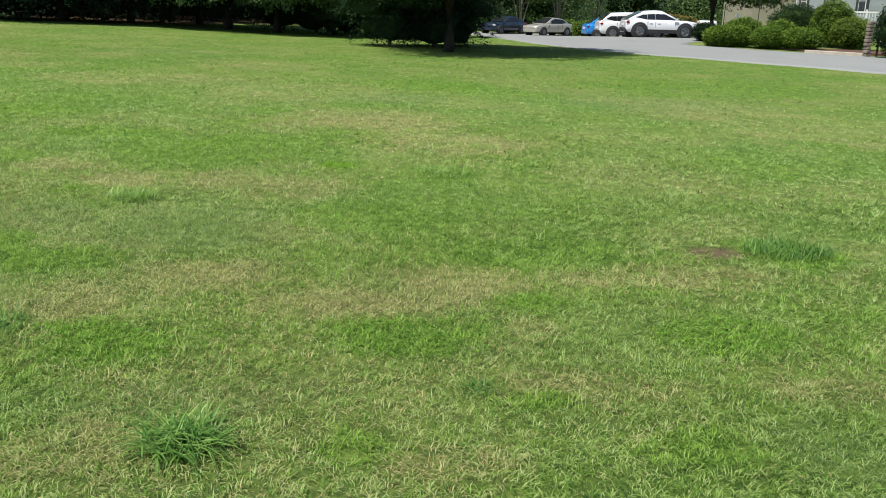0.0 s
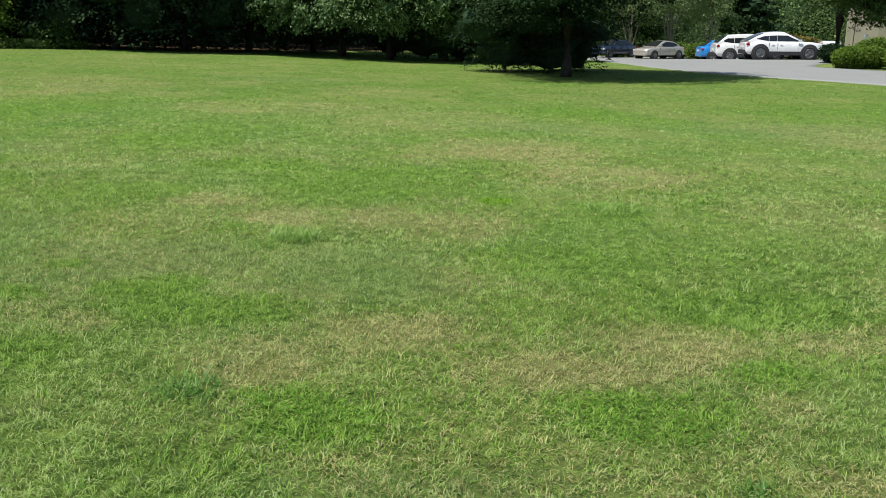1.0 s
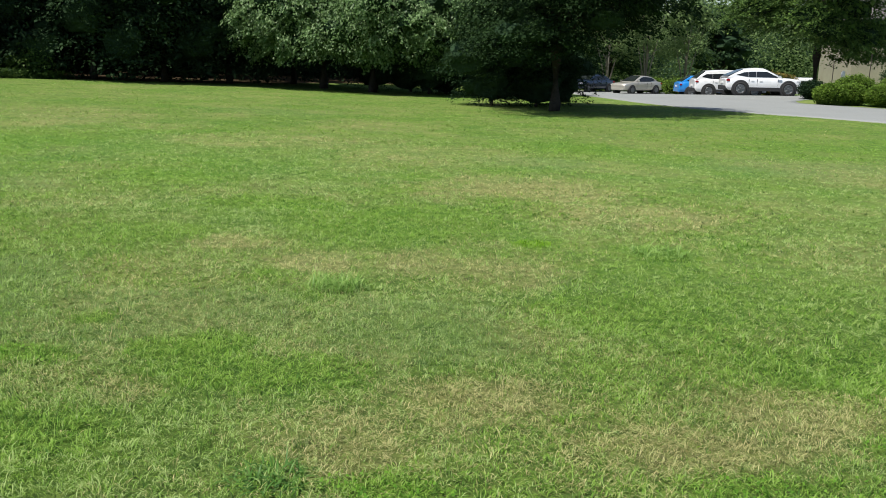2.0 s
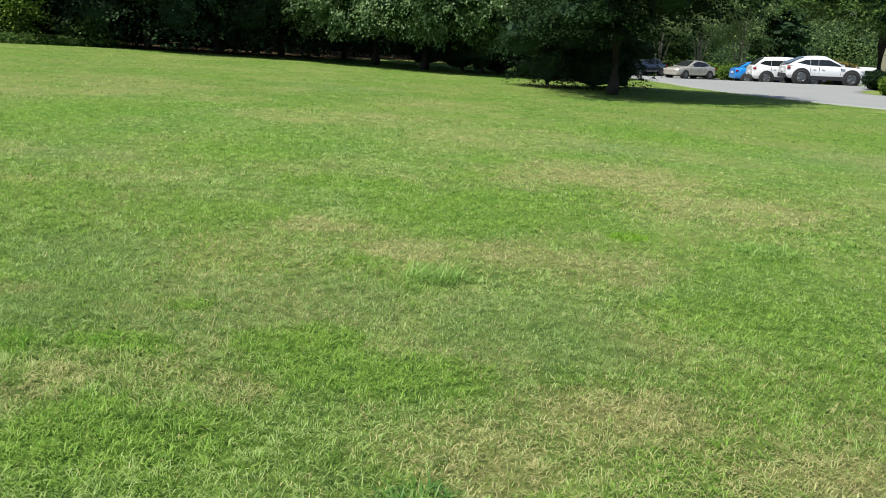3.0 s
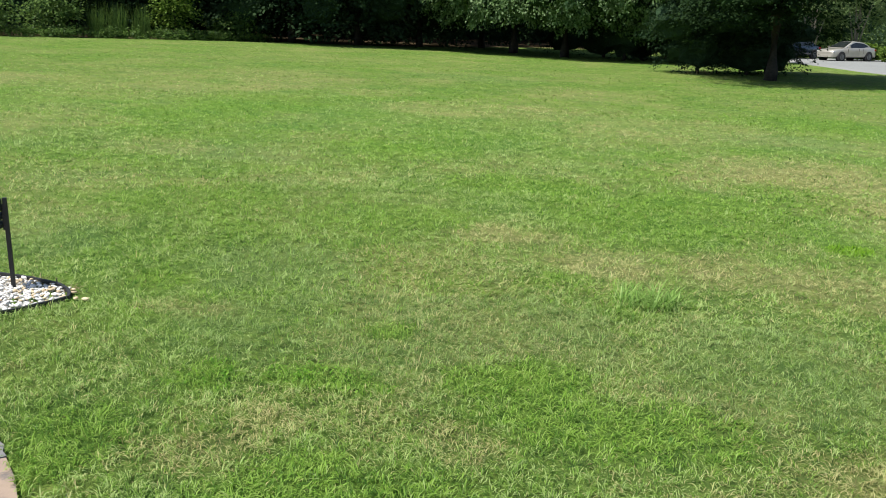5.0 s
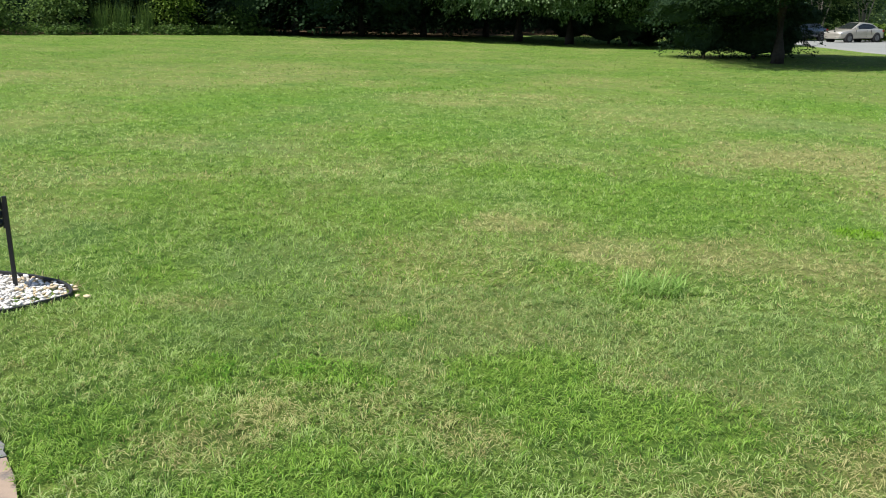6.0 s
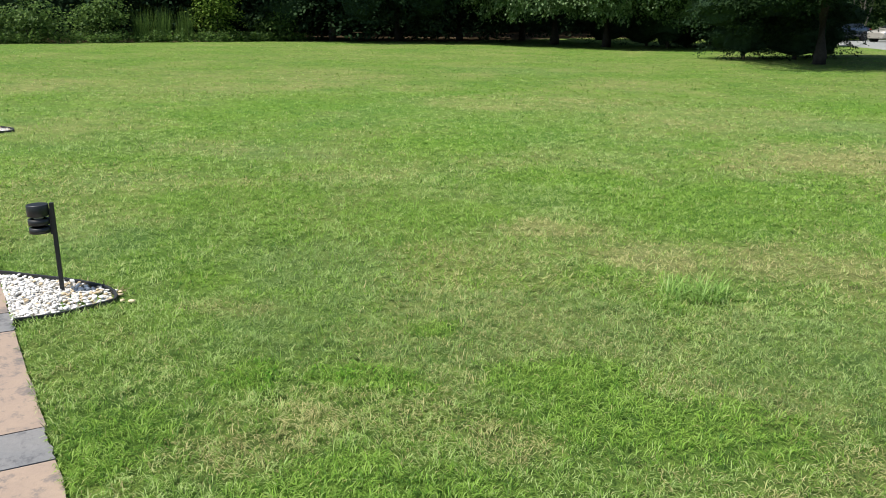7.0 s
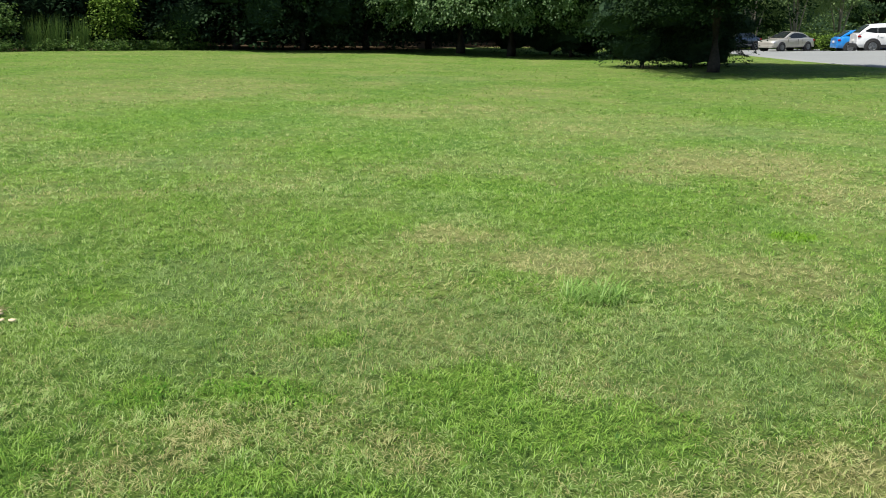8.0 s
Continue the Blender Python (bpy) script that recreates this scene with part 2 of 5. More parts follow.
M_DRYSTALK = leafy("dry_stalks", [(0.2, 0.16, 0.08), (0.32, 0.26, 0.13), (0.42, 0.35, 0.2)], 0.2)
# dark foliage tone that stands in for shade inside crowns and deep woods
M_WOODSHADE = plain("foliage_shade", (0.036, 0.066, 0.034), (0.022, 0.043, 0.021), 0.95, fine=2.5, broad=0.4, bump=1.0, depth=0.4, gloss=0.03)
M_BARK = plain("bark", (0.06, 0.052, 0.042), (0.032, 0.028, 0.023), 0.9, fine=14, broad=1.5, bump=0.8, depth=0.03, gloss=0.15)
M_PALEBARK = plain("pale_bark", (0.34, 0.30, 0.25), (0.2, 0.17, 0.14), 0.85, fine=14, broad=1.5, bump=0.6, depth=0.02)
M_TWIG = plain("twigs", (0.04, 0.07, 0.016), (0.022, 0.04, 0.010), 0.95, fine=20, bump=0.8, depth=0.03, gloss=0.05)
M_BLACKMETAL = plain("black_metal", (0.008, 0.010, 0.012), (0.014, 0.016, 0.018), 0.45, fine=90, broad=8, bump=0.05)
M_EDGING = plain("black_edging", (0.014, 0.015, 0.017), (0.028, 0.029, 0.032), 0.6, fine=60, broad=6, bump=0.2)
M_LAMPGLASS = plain("frosted_lens", (0.55, 0.53, 0.45), (0.45, 0.43, 0.36), 0.4, fine=60, bump=0.05)
M_PEBBLE = plain("white_pebble", (0.84, 0.83, 0.80), (0.74, 0.71, 0.65), 0.6, fine=50, broad=20, bump=0.2, each=0.14)
M_TANPEBBLE = plain("tan_pebble", (0.66, 0.54, 0.36), (0.52, 0.40, 0.24), 0.65, fine=50, broad=20, bump=0.2, each=0.25)
M_GRAVELBED = plain("bed_soil", (0.60, 0.57, 0.50), (0.40, 0.36, 0.30), 0.9, fine=50, broad=6, bump=0.6, depth=0.01)
M_SLAB_TAN = slab_material("tan_stone", (0.36, 0.27, 0.20), (0.29, 0.22, 0.175), (0.13, 0.12, 0.115))
M_SLAB_GREY = slab_material("grey_stone", (0.17, 0.175, 0.18), (0.23, 0.22, 0.21), (0.08, 0.08, 0.085))
M_JOINT = plain("joint_sand", (0.12, 0.10, 0.085), (0.06, 0.05, 0.045), 0.95, fine=120, bump=0.5)
M_WHITEPAINT = plain("white_car_paint", (0.80, 0.81, 0.82), (0.77, 0.78, 0.79), 0.3, fine=2, broad=1, bump=0, coat=1.0)
M_BLUEPAINT = plain("blue_car_paint", (0.015, 0.27, 0.75), (0.012, 0.23, 0.68), 0.32, metal=0.1, fine=2, broad=1, bump=0, coat=1.0)
M_SILVERPAINT = plain("beige_car_paint", (0.50, 0.48, 0.42), (0.46, 0.44, 0.385), 0.35, metal=0.4, fine=2, broad=1, bump=0, coat=1.0)
M_DARKPAINT = plain("dark_car_paint", (0.02, 0.035, 0.07), (0.015, 0.028, 0.055), 0.3, metal=0.2, fine=2, broad=1, bump=0, coat=1.0)
M_CARGLASS = plain("car_glass", (0.012, 0.015, 0.018), (0.02, 0.024, 0.028), 0.08, fine=2, broad=1, bump=0)
M_TYRE = plain("tyre_rubber", (0.02, 0.02, 0.021), (0.03, 0.03, 0.03), 0.85, fine=60, bump=0.3)
M_RIM = plain("alloy", (0.27, 0.28, 0.29), (0.2, 0.21, 0.22), 0.35, metal=0.8, fine=20, bump=0)
M_CLAD = plain("black_plastic", (0.02, 0.02, 0.022), (0.03, 0.03, 0.032), 0.65, fine=60, bump=0.1)
M_REDLENS = plain("red_lens", (0.35, 0.01, 0.012), (0.28, 0.008, 0.01), 0.15, fine=10, bump=0)
M_CLEARLENS = plain("clear_lens", (0.75, 0.76, 0.78), (0.6, 0.61, 0.63), 0.12, fine=10, bump=0)
M_SIDING = plain("grey_siding", (0.42, 0.47, 0.48), (0.37, 0.42, 0.43), 0.6, fine=8, broad=0.7, bump=0.1)
M_TANWALL = plain("tan_siding", (0.36, 0.34, 0.25), (0.32, 0.30, 0.22), 0.65, fine=8, broad=0.7, bump=0.1)
M_TRIM = plain("white_trim", (0.80, 0.80, 0.78), (0.72, 0.72, 0.70), 0.5, fine=12, broad=2, bump=0.05)
M_SHUTTER = plain("dark_shutter", (0.03, 0.05, 0.055), (0.045, 0.065, 0.07), 0.55, fine=20, bump=0.1)
M_PANE = plain("window_pane", (0.05, 0.06, 0.07), (0.08, 0.09, 0.10), 0.06, fine=2, bump=0)
M_ROOF = plain("roof_shingle", (0.16, 0.15, 0.14), (0.10, 0.095, 0.09), 0.9, fine=20, bump=0.5, depth=0.01)
M_STONE = plain("fieldstone", (0.26, 0.22, 0.17), (0.17, 0.145, 0.115), 0.85, fine=18, broad=4, bump=0.5, depth=0.01, each=0.2)
M_MULCH = plain("mulch", (0.15, 0.075, 0.045), (0.08, 0.042, 0.028), 0.95, fine=30, bump=0.9, depth=0.03)
M_KERB = plain("pale_timber", (0.52, 0.47, 0.39), (0.40, 0.35, 0.28), 0.85, fine=25, broad=4, bump=0.4)
M_STAKE = plain("dark_steel", (0.05, 0.045, 0.04), (0.08, 0.06, 0.045), 0.7, metal=0.3, fine=30, bump=0.2)
M_HOLE = plain("dark_gap", (0.01, 0.01, 0.01), (0.015, 0.015, 0.015), 0.9, fine=30, bump=0)

# ---- the lawn's plan ----
EDGE = Vector((-3.82, 3.523))                  # a point on the path's edge towards the lawn
ALONG = Vector((-0.595, 0.804)).normalized()  # the way that the path runs
ACROSS = Vector((ALONG.y, -ALONG.x))          # from the path to the lawn
# ragged oval spots of the turf: x, y, half width, half depth
CLOVER_SPOTS = [(0.19, 2.9, 0.47, 0.30), (1.84, 2.82, 0.42, 0.30), (0.99, 3.37, 0.21, 0.2), (-1.18, 2.86, 0.31, 0.21), (3.25, 4.35, 0.44, 0.4), (0.30, 7.68, 0.17, 0.24), (-0.17, 1.79, 0.14, 0.13),
                (1.16, 1.64, 0.23, 0.19), (0.64, 2.14, 0.17, 0.11), (-1.28, 3.09, 0.23, 0.2), (1.39, 7.39, 0.42, 0.4), (-2.88, 3.61, 0.47, 0.33), (-1.98, 4.34, 0.42, 0.24), (-3.59, 4.54, 0.17, 0.17),
                (-3.07, 4.61, 0.27, 0.14), (-2.21, 4.71, 0.35, 0.28), (-1.78, 4.36, 0.46, 0.31), (-4.29, 5.84, 0.24, 0.21), (-2.86, 5.23, 0.13, 0.12), (-1.94, 6.48, 0.11, 0.1), (-3.87, 3.89, 0.22, 0.33)]
BRIGHT_SPOTS = [(-0.49, 8.98, 1.06, 0.9), (1.14, 4.34, 0.99, 0.5), (0.29, 5.46, 0.57, 0.5), (-3.25, 7.82, 0.75, 0.6), (-1.09, 8.24, 0.73, 0.9), (-0.42, 8.4, 0.81, 0.66), (-3.6, 11.4, 0.94, 1.1),
                (-4.78, 8.01, 0.79, 0.65), (3.6, 17.1, 1.43, 1.6), (10.1, 19.5, 3.76, 3.1), (0.62, 9.8, 0.6, 0.9), (-2.06, 9.62, 0.83, 0.62), (-6.5, 15.8, 1.28, 1.6), (-6.8, 13.9, 1.14, 1.1)]
COOL_SPOTS = [(-1.0, 5.18, 0.73, 0.7), (-2.03, 5.34, 0.45, 0.7), (-0.88, 2.3, 0.63, 0.24), (1.66, 1.58, 0.27, 0.26), (-2.7, 4.95, 0.6, 0.5), (-1.22, 4.64, 0.7, 0.3), (-3.49, 5.2, 0.49, 0.6),
              (-3.65, 6.26, 0.63, 0.6), (-2.54, 5.56, 0.78, 0.45), (-0.7, 4.77, 0.41, 0.31), (-5.27, 10.48, 0.89, 0.57), (2.0, 14.6, 1.1, 1.0), (-5.34, 6.52, 0.53, 0.46), (7.1, 14.8, 2.29, 1.7), (-3.1, 25.8, 2.08, 2.0)]
DRY_SPOTS = [(0.06, 3.42, 0.55, 0.25), (-1.44, 3.41, 0.27, 0.2), (0.9, 3.01, 0.19, 0.17), (0.94, 2.23, 0.45, 0.18), (0.2, 1.67, 0.28, 0.12), (1.95, 3.87, 0.84, 0.26), (-1.18, 1.91, 0.29, 0.21),
             (-0.76, 6.84, 0.42, 0.5), (1.94, 2.08, 0.28, 0.2), (0.66, 3.78, 0.45, 0.4), (-1.34, 3.35, 0.11, 0.11), (-1.54, 3.66, 0.41, 0.26), (-0.8, 3.99, 0.42, 0.33), (-3.2, 4.19, 0.19, 0.17),
             (-3.46, 3.9, 0.32, 0.2), (-4.04, 5.4, 0.31, 0.16), (-2.33, 7.51, 0.46, 0.3), (-0.21, 6.59, 0.58, 0.6), (-1.58, 6.8, 0.42, 0.36), (-2.44, 4.13, 0.16, 0.18)]
FAR_DRY_SPOTS = [(1.7, 9.3, 1.39, 0.95), (3.5, 7.4, 1.18, 1.0), (0.5, 15.6, 1.67, 1.8), (1.0, 11.4, 1.41, 1.2), (1.22, 9.45, 0.89, 0.8), (-9.5, 17.8, 1.41, 2.6), (-7.1, 20.0, 1.01, 2.2), (-3.4, 16.7, 1.01, 1.4),
                 (-7.2, 22.6, 1.71, 2.1), (-10.9, 18.4, 1.87, 2.6), (-0.4, 21.5, 1.72, 2.0), (8.1, 11.6, 1.5, 1.6), (-2.0, 16.8, 1.75, 1.4), (-6.16, 10.65, 0.73, 0.63)]
BARE_SPOTS = [(2.76, 4.42, .26, .15), (-2.5, 3.05, .16, .08), (-3.54, 4.08, .05, .04), (-0.32, 3.71, .06, .04), (-1.34, 3.33, .06, .04)]


def spots(x, y, where):
    """How far places lie inside ragged oval spots, 0 to 1."""
    best = np.zeros(np.shape(x))
    rag = 0.55 * (value_noise(x, y, 0.16) - 0.5) + 0.5 * (value_noise(x, y, 0.06) - 0.5)
    for cx, cy, rx, ry in where:
        r = np.hypot((x - cx) / rx, (y - cy) / ry) + rag
        best = np.maximum(best, 1 - step(0.65, 1.25, r))
    return best


def lawn_state(x, y):
    """dry, lush, cool and bare shares of the lawn at places."""
    broad = 0.5 * value_noise(x, y, 1.9) + 0.3 * value_noise(x, y, 0.7) + 0.2 * value_noise(x, y, 0.23)
    other = 0.5 * value_noise(x + 31, y - 12, 1.4) + 0.3 * value_noise(x + 31, y, 0.5) + 0.2 * value_noise(x, y + 9, 0.15)
    clover, bright, cool = spots(x, y, CLOVER_SPOTS), spots(x, y, BRIGHT_SPOTS), spots(x, y, COOL_SPOTS)
    dry = np.maximum(spots(x, y, DRY_SPOTS), 0.85 * spots(x, y, FAR_DRY_SPOTS))
    green = np.maximum(clover, 0.75 * bright)
    dryness = np.clip(0.12 + 2.2 * (broad - 0.49), 0.02, 0.55)
    dryness = np.clip(0.78 * dryness + 0.42 * dry - 0.4 * green, 0.0, 0.85)
    lushness = np.clip(0.22 + 3.2 * (other - 0.5), 0.0, 0.8) * (1 - 0.75 * dry) * (1 - 0.7 * cool)
    lushness = np.clip(np.maximum(0.75 * lushness, 0.95 * green), 0, 1)
    coolness = np.clip(np.maximum(0.7 * cool, 1.2 * (value_noise(x - 17, y + 5, 1.1) - 0.66)) - 0.8 * green, 0, 1)
    return dryness, lushness, coolness, spots(x, y, BARE_SPOTS)


def path_offset(x, y):
    """Metres from the path's edge, positive on the lawn."""
    return (x - EDGE.x) * ACROSS.x + (y - EDGE.y) * ACROSS.y


def road_edge(y):
    """Where the lawn ends at the road, for a given y."""
    return np.interp(y, [12, 20, 23, 27, 33, 38, 45, 55, 80], [32, 22.4, 19.0, 16.1, 13.5, 12.4, 11.9, 11.9, 12.5])


def woods_edge(x):
    """Where the lawn ends at the woods, for a given x."""
    return np.interp(x, [-80, -27, -22, -19, -15, -8.5, -5.5, 0, 12], [24, 30, 34, 37.5, 42.5, 46.8, 50.5, 60, 62])


# ---- ground, one sheet to the horizon ----
def grow(a, b, first, ratio):
    out, d = [a], first
    while out[-1] < b:
        out.append(out[-1] + d)
        d *= ratio
    return out


gx = np.array(sorted({round(-v - 5, 3) for v in grow(0, 900, 0.2, 1.06)} | {round(v * 0.2, 3) for v in range(-24, 26)} | {round(v + 5.2, 3) for v in grow(0, 900, 0.2, 1.06)}))
gy = np.array(sorted({round(-v, 3) for v in grow(0.2, 900, 0.4, 1.1)} | {round(v * 0.15, 3) for v in range(0, 90)} | {round(v + 13.5, 3) for v in grow(0, 1200, 0.2, 1.035)}))
GX, GY = np.meshgrid(gx, gy)
gv = np.stack([GX.ravel(), GY.ravel(), ground_z(GX, GY).ravel()], 1)
gv[:, 2] += 0.02 * (value_noise(gv[:, 0], gv[:, 1], 1.3) - 0.5) * (np.abs(gv[:, 0]) < 40)
gv[:, 2] -= 0.07 * (1 - step(-0.22, 0.02, path_offset(gv[:, 0], gv[:, 1]))) * (path_offset(gv[:, 0], gv[:, 1]) > -1.8)
nx, ny = len(gx), len(gy)
ii = (np.arange(ny - 1)[:, None] * nx + np.arange(nx - 1)[None]).ravel()
gd, gl, gc, gb = lawn_state(gv[:, 0], gv[:, 1])
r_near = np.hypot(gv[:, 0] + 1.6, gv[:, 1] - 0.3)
woods = step(0.0, 2.0, gv[:, 1] - woods_edge(gv[:, 0])) * (gv[:, 0] < 12)
# near: share of dark mat, raised close up and past 14 m for blade shade
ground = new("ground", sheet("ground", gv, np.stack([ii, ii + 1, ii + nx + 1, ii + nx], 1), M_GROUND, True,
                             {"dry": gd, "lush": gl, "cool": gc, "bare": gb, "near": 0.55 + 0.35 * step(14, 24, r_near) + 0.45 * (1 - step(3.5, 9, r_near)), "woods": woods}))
tagged(ground, "mown green lawn with dry straw-coloured patches", "lawn", kind="structure")

# ---- grass blades ----
EYES = [(-0.5, -1.0), (-1.35, 0.0), (-2.4, 1.2)]


def blades(count, x0, x1, y0, y1, density, dense):
    """Scatter places with the given density (per square metre) by thinning an even scatter."""
    x, y = rng.uniform(x0, x1, count), rng.uniform(y0, y1, count)
    keep = rng.random(count) < density(x, y) / dense
    return x[keep], y[keep]


def distance(x, y):
    return np.min([np.hypot(x - ex, y - ey) for ex, ey in EYES], 0)


def on_lawn(x, y):
    return (path_offset(x, y) > -0.012) & (x < road_edge(y) - 0.05) & (y < woods_edge(x)) & ~in_bed(x, y)


BED_OUTLINE = [(0, 0), (-.005, .09), (-.008, .19), (.016, .275), (.05, .363), (.075, .438), (.105, .487), (.16, .506), (.24, .51), (.31, .495),
               (.366, .475), (.513, .379), (.63, .274), (.735, .167), (.855, .059), (.905, 0)]   # along and away from the path
BEDS = [(1.85, 1.02), (9.0, 1.28)]


def inside(a, c, outline):
    """Which places lie inside an outline, by counting crossings."""
    hit = np.zeros(np.shape(a), bool)
    for (a0, c0), (a1, c1) in zip(outline, outline[1:] + outline[:1]):
        if c0 != c1:
            hit ^= ((c0 > c) != (c1 > c)) & (a < (a1 - a0) * (c - c0) / (c1 - c0) + a0)
    return hit


def in_bed(x, y):
    a = (x - EDGE.x) * ALONG.x + (y - EDGE.y) * ALONG.y
    c = path_offset(x, y)
    return inside((a - BEDS[0][0]), c, BED_OUTLINE) | inside((a - BEDS[1][0]) / BEDS[1][1], c / BEDS[1][1], BED_OUTLINE)


def grass(name, x, y, length, width, bend, segments, label, tuft=5, spread=0.008, clump=0.08):
    """Blades in small tufts, which share their lean, tone and height; tufts stand in clumps with thin gaps between."""
    tx, ty = x[::tuft], y[::tuft]
    g = len(tx)
    owner = np.repeat(np.arange(g), tuft)
    n = len(owner)
    x, y = tx[owner] + rng.normal(0, spread, n), ty[owner] + rng.normal(0, spread, n)
    stand = 0.6 * value_noise(x, y, clump) + 0.4 * value_noise(x + 3, y - 8, clump * 0.45)
    keep = on_lawn(x, y) & (rng.random(n) < step(0.10, 0.40, stand))
    stand = stand[keep]
    owner, x, y = owner[keep], x[keep], y[keep]
    n = len(owner)
    dry, lush, cool, bare = lawn_state(x, y)
    dry = dry * (1 - 0.4 * step(14, 26, y))
    is_dry = 0.6 * rng.random(g)[owner] + 0.4 * rng.random(n) < 0.085 + 0.8 * dry
    dryness = np.where(is_dry, rng.uniform(0.5, 1.0, n), rng.uniform(0, 0.2, n))
    is_lush = 0.6 * rng.random(g)[owner] + 0.4 * rng.random(n) < 0.1 + 0.8 * lush
    lushness = np.where(is_lush, rng.uniform(0.6, 1.0, n), 0.0)
    coolness = np.where(~is_lush & (0.6 * rng.random(g)[owner] + 0.4 * rng.random(n) < 0.9 * cool), rng.uniform(0.5, 1.0, n), 0.0)
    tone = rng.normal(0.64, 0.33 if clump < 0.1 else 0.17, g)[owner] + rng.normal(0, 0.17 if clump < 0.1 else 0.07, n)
    # shade put into tone: darker in gaps between clumps and past y = 13
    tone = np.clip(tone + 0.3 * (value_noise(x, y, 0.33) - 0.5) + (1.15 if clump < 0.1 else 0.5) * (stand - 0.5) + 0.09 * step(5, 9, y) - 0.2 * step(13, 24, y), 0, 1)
    length = length * rng.uniform(0.5, 1.45, g)[owner] * rng.uniform(0.75, 1.2, n) * (0.7 + 0.6 * stand)
    width = width * rng.uniform(0.7, 1.3, n) * np.where(is_lush, 1.25, np.where(coolness > 0, 0.8, 1.0))
    az = rng.uniform(0, 2 * np.pi, g)[owner] + rng.normal(0, 0.6, n)
    lean = np.radians(np.clip(rng.normal(68, 17, g)[owner] + rng.normal(0, 9, n), 8, 92)) * np.where(is_dry, 1.15, 1.0)
    lean = np.minimum(lean, np.radians(94))
    z = ground_z(x, y) + rng.uniform(-0.004, 0.014, n)
    dx, dy = np.cos(az), np.sin(az)
    sx, sy = -dy * width / 2, dx * width / 2
    base = np.stack([x, y, z], 1)
    side = np.stack([sx, sy, np.zeros(n)], 1)
    out = np.stack([dx, dy, np.zeros(n)], 1)
    up = np.array([0, 0, 1.0])
    if segments == 2:
        l1 = lean * (1 - bend)
        l2 = np.minimum(lean * (1 + bend), np.radians(112))
        mid = base + 0.5 * length[:, None] * (out * np.sin(l1)[:, None] + up * np.cos(l1)[:, None])
        tip = mid + 0.5 * length[:, None] * (out * np.sin(l2)[:, None] + up * np.cos(l2)[:, None])
        v = np.stack([base, mid + side, mid - side, tip], 1).reshape(-1, 3)
        o = np.arange(n)[:, None] * 4
        f = np.concatenate([o + [0, 1, 2], o + [2, 1, 3]])
        k = 4
    else:
        tip = base + length[:, None] * (out * np.sin(lean)[:, None] + up * np.cos(lean)[:, None])
        v = np.stack([base - side, base + side, tip], 1).reshape(-1, 3)
        f = np.arange(n)[:, None] * 3 + [0, 1, 2]
        k = 3
    me = sheet(name, v, f, M_BLADE, False, {"dry": np.repeat(dryness, k), "lush": np.repeat(lushness, k), "cool": np.repeat(coolness, k), "tone": np.repeat(tone, k)})
    return tagged(new(name, me), label, "grass", kind="stuff")


def seen_side(x, y, margin=0.0):
    """The stretch of lawn beside and ahead of the path's walk."""
    return (x > -2.6 - 0.80 * (y - 0.6) - 0.5 - margin) & (x < 0.6 + 0.92 * (y + 0.2) + 1.2 + margin)


def near_density(x, y):
    d = distance(x, y)
    return 11000 * np.minimum(1, (3.6 / d) ** 1.0) * (d < 4.7) * on_lawn(x, y) * seen_side(x, y) * (1 - 0.82 * spots(x, y, BARE_SPOTS))


def close_density(x, y):
    d = distance(x, y)
    return 8400 * np.minimum(1, (4.7 / d) ** 1.3) * (d >= 4.5) * (d < 8.0) * on_lawn(x, y) * seen_side(x, y) * (1 - 0.82 * spots(x, y, BARE_SPOTS))


def mid_density(x, y):
    d = distance(x, y)
    return 3500 * np.minimum(1, (7.8 / d) ** 1.7) * (d >= 7.7) * (d < 17) * on_lawn(x, y) * seen_side(x, y)


def far_density(x, y):
    d = distance(x, y)
    return 900 * np.minimum(1, (17 / d) ** 1.3) * (d >= 16) * on_lawn(x, y) * seen_side(x, y, 2)


bx, by = blades(1039000, -6.0, 4.6, -0.8, 6.2, near_density, 11000)
grass("grass_near", bx, by, 0.037, 0.0036, 0.3, 2, "short green lawn grass mixed with straw-coloured dry blades", 4, 0.012, 0.035)
bx, by = blades(1220000, -8.5, 8.0, 2.0, 9.4, close_density, 8400)
grass("grass_close", bx, by, 0.035, 0.0058, 0.4, 1, "short green lawn grass mixed with dry blades", 4, 0.014, 0.05)
bx, by = blades(1633000, -17, 18, 5, 18, mid_density, 3500)
grass("grass_middle", bx, by, 0.037, 0.0092, 0.4, 1, "short green lawn grass with dry patches", 4, 0.018, 0.07)
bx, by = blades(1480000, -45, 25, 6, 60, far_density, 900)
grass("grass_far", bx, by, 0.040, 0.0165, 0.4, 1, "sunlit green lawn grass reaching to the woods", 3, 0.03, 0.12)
bx, by = blades(350000, -16, 14, -8, 20, lambda x, y: 500 * on_lawn(x, y) * ~seen_side(x, y), 1000)
grass("grass_around", bx, by, 0.05, 0.013, 0.4, 1, "short green lawn grass beside the path")


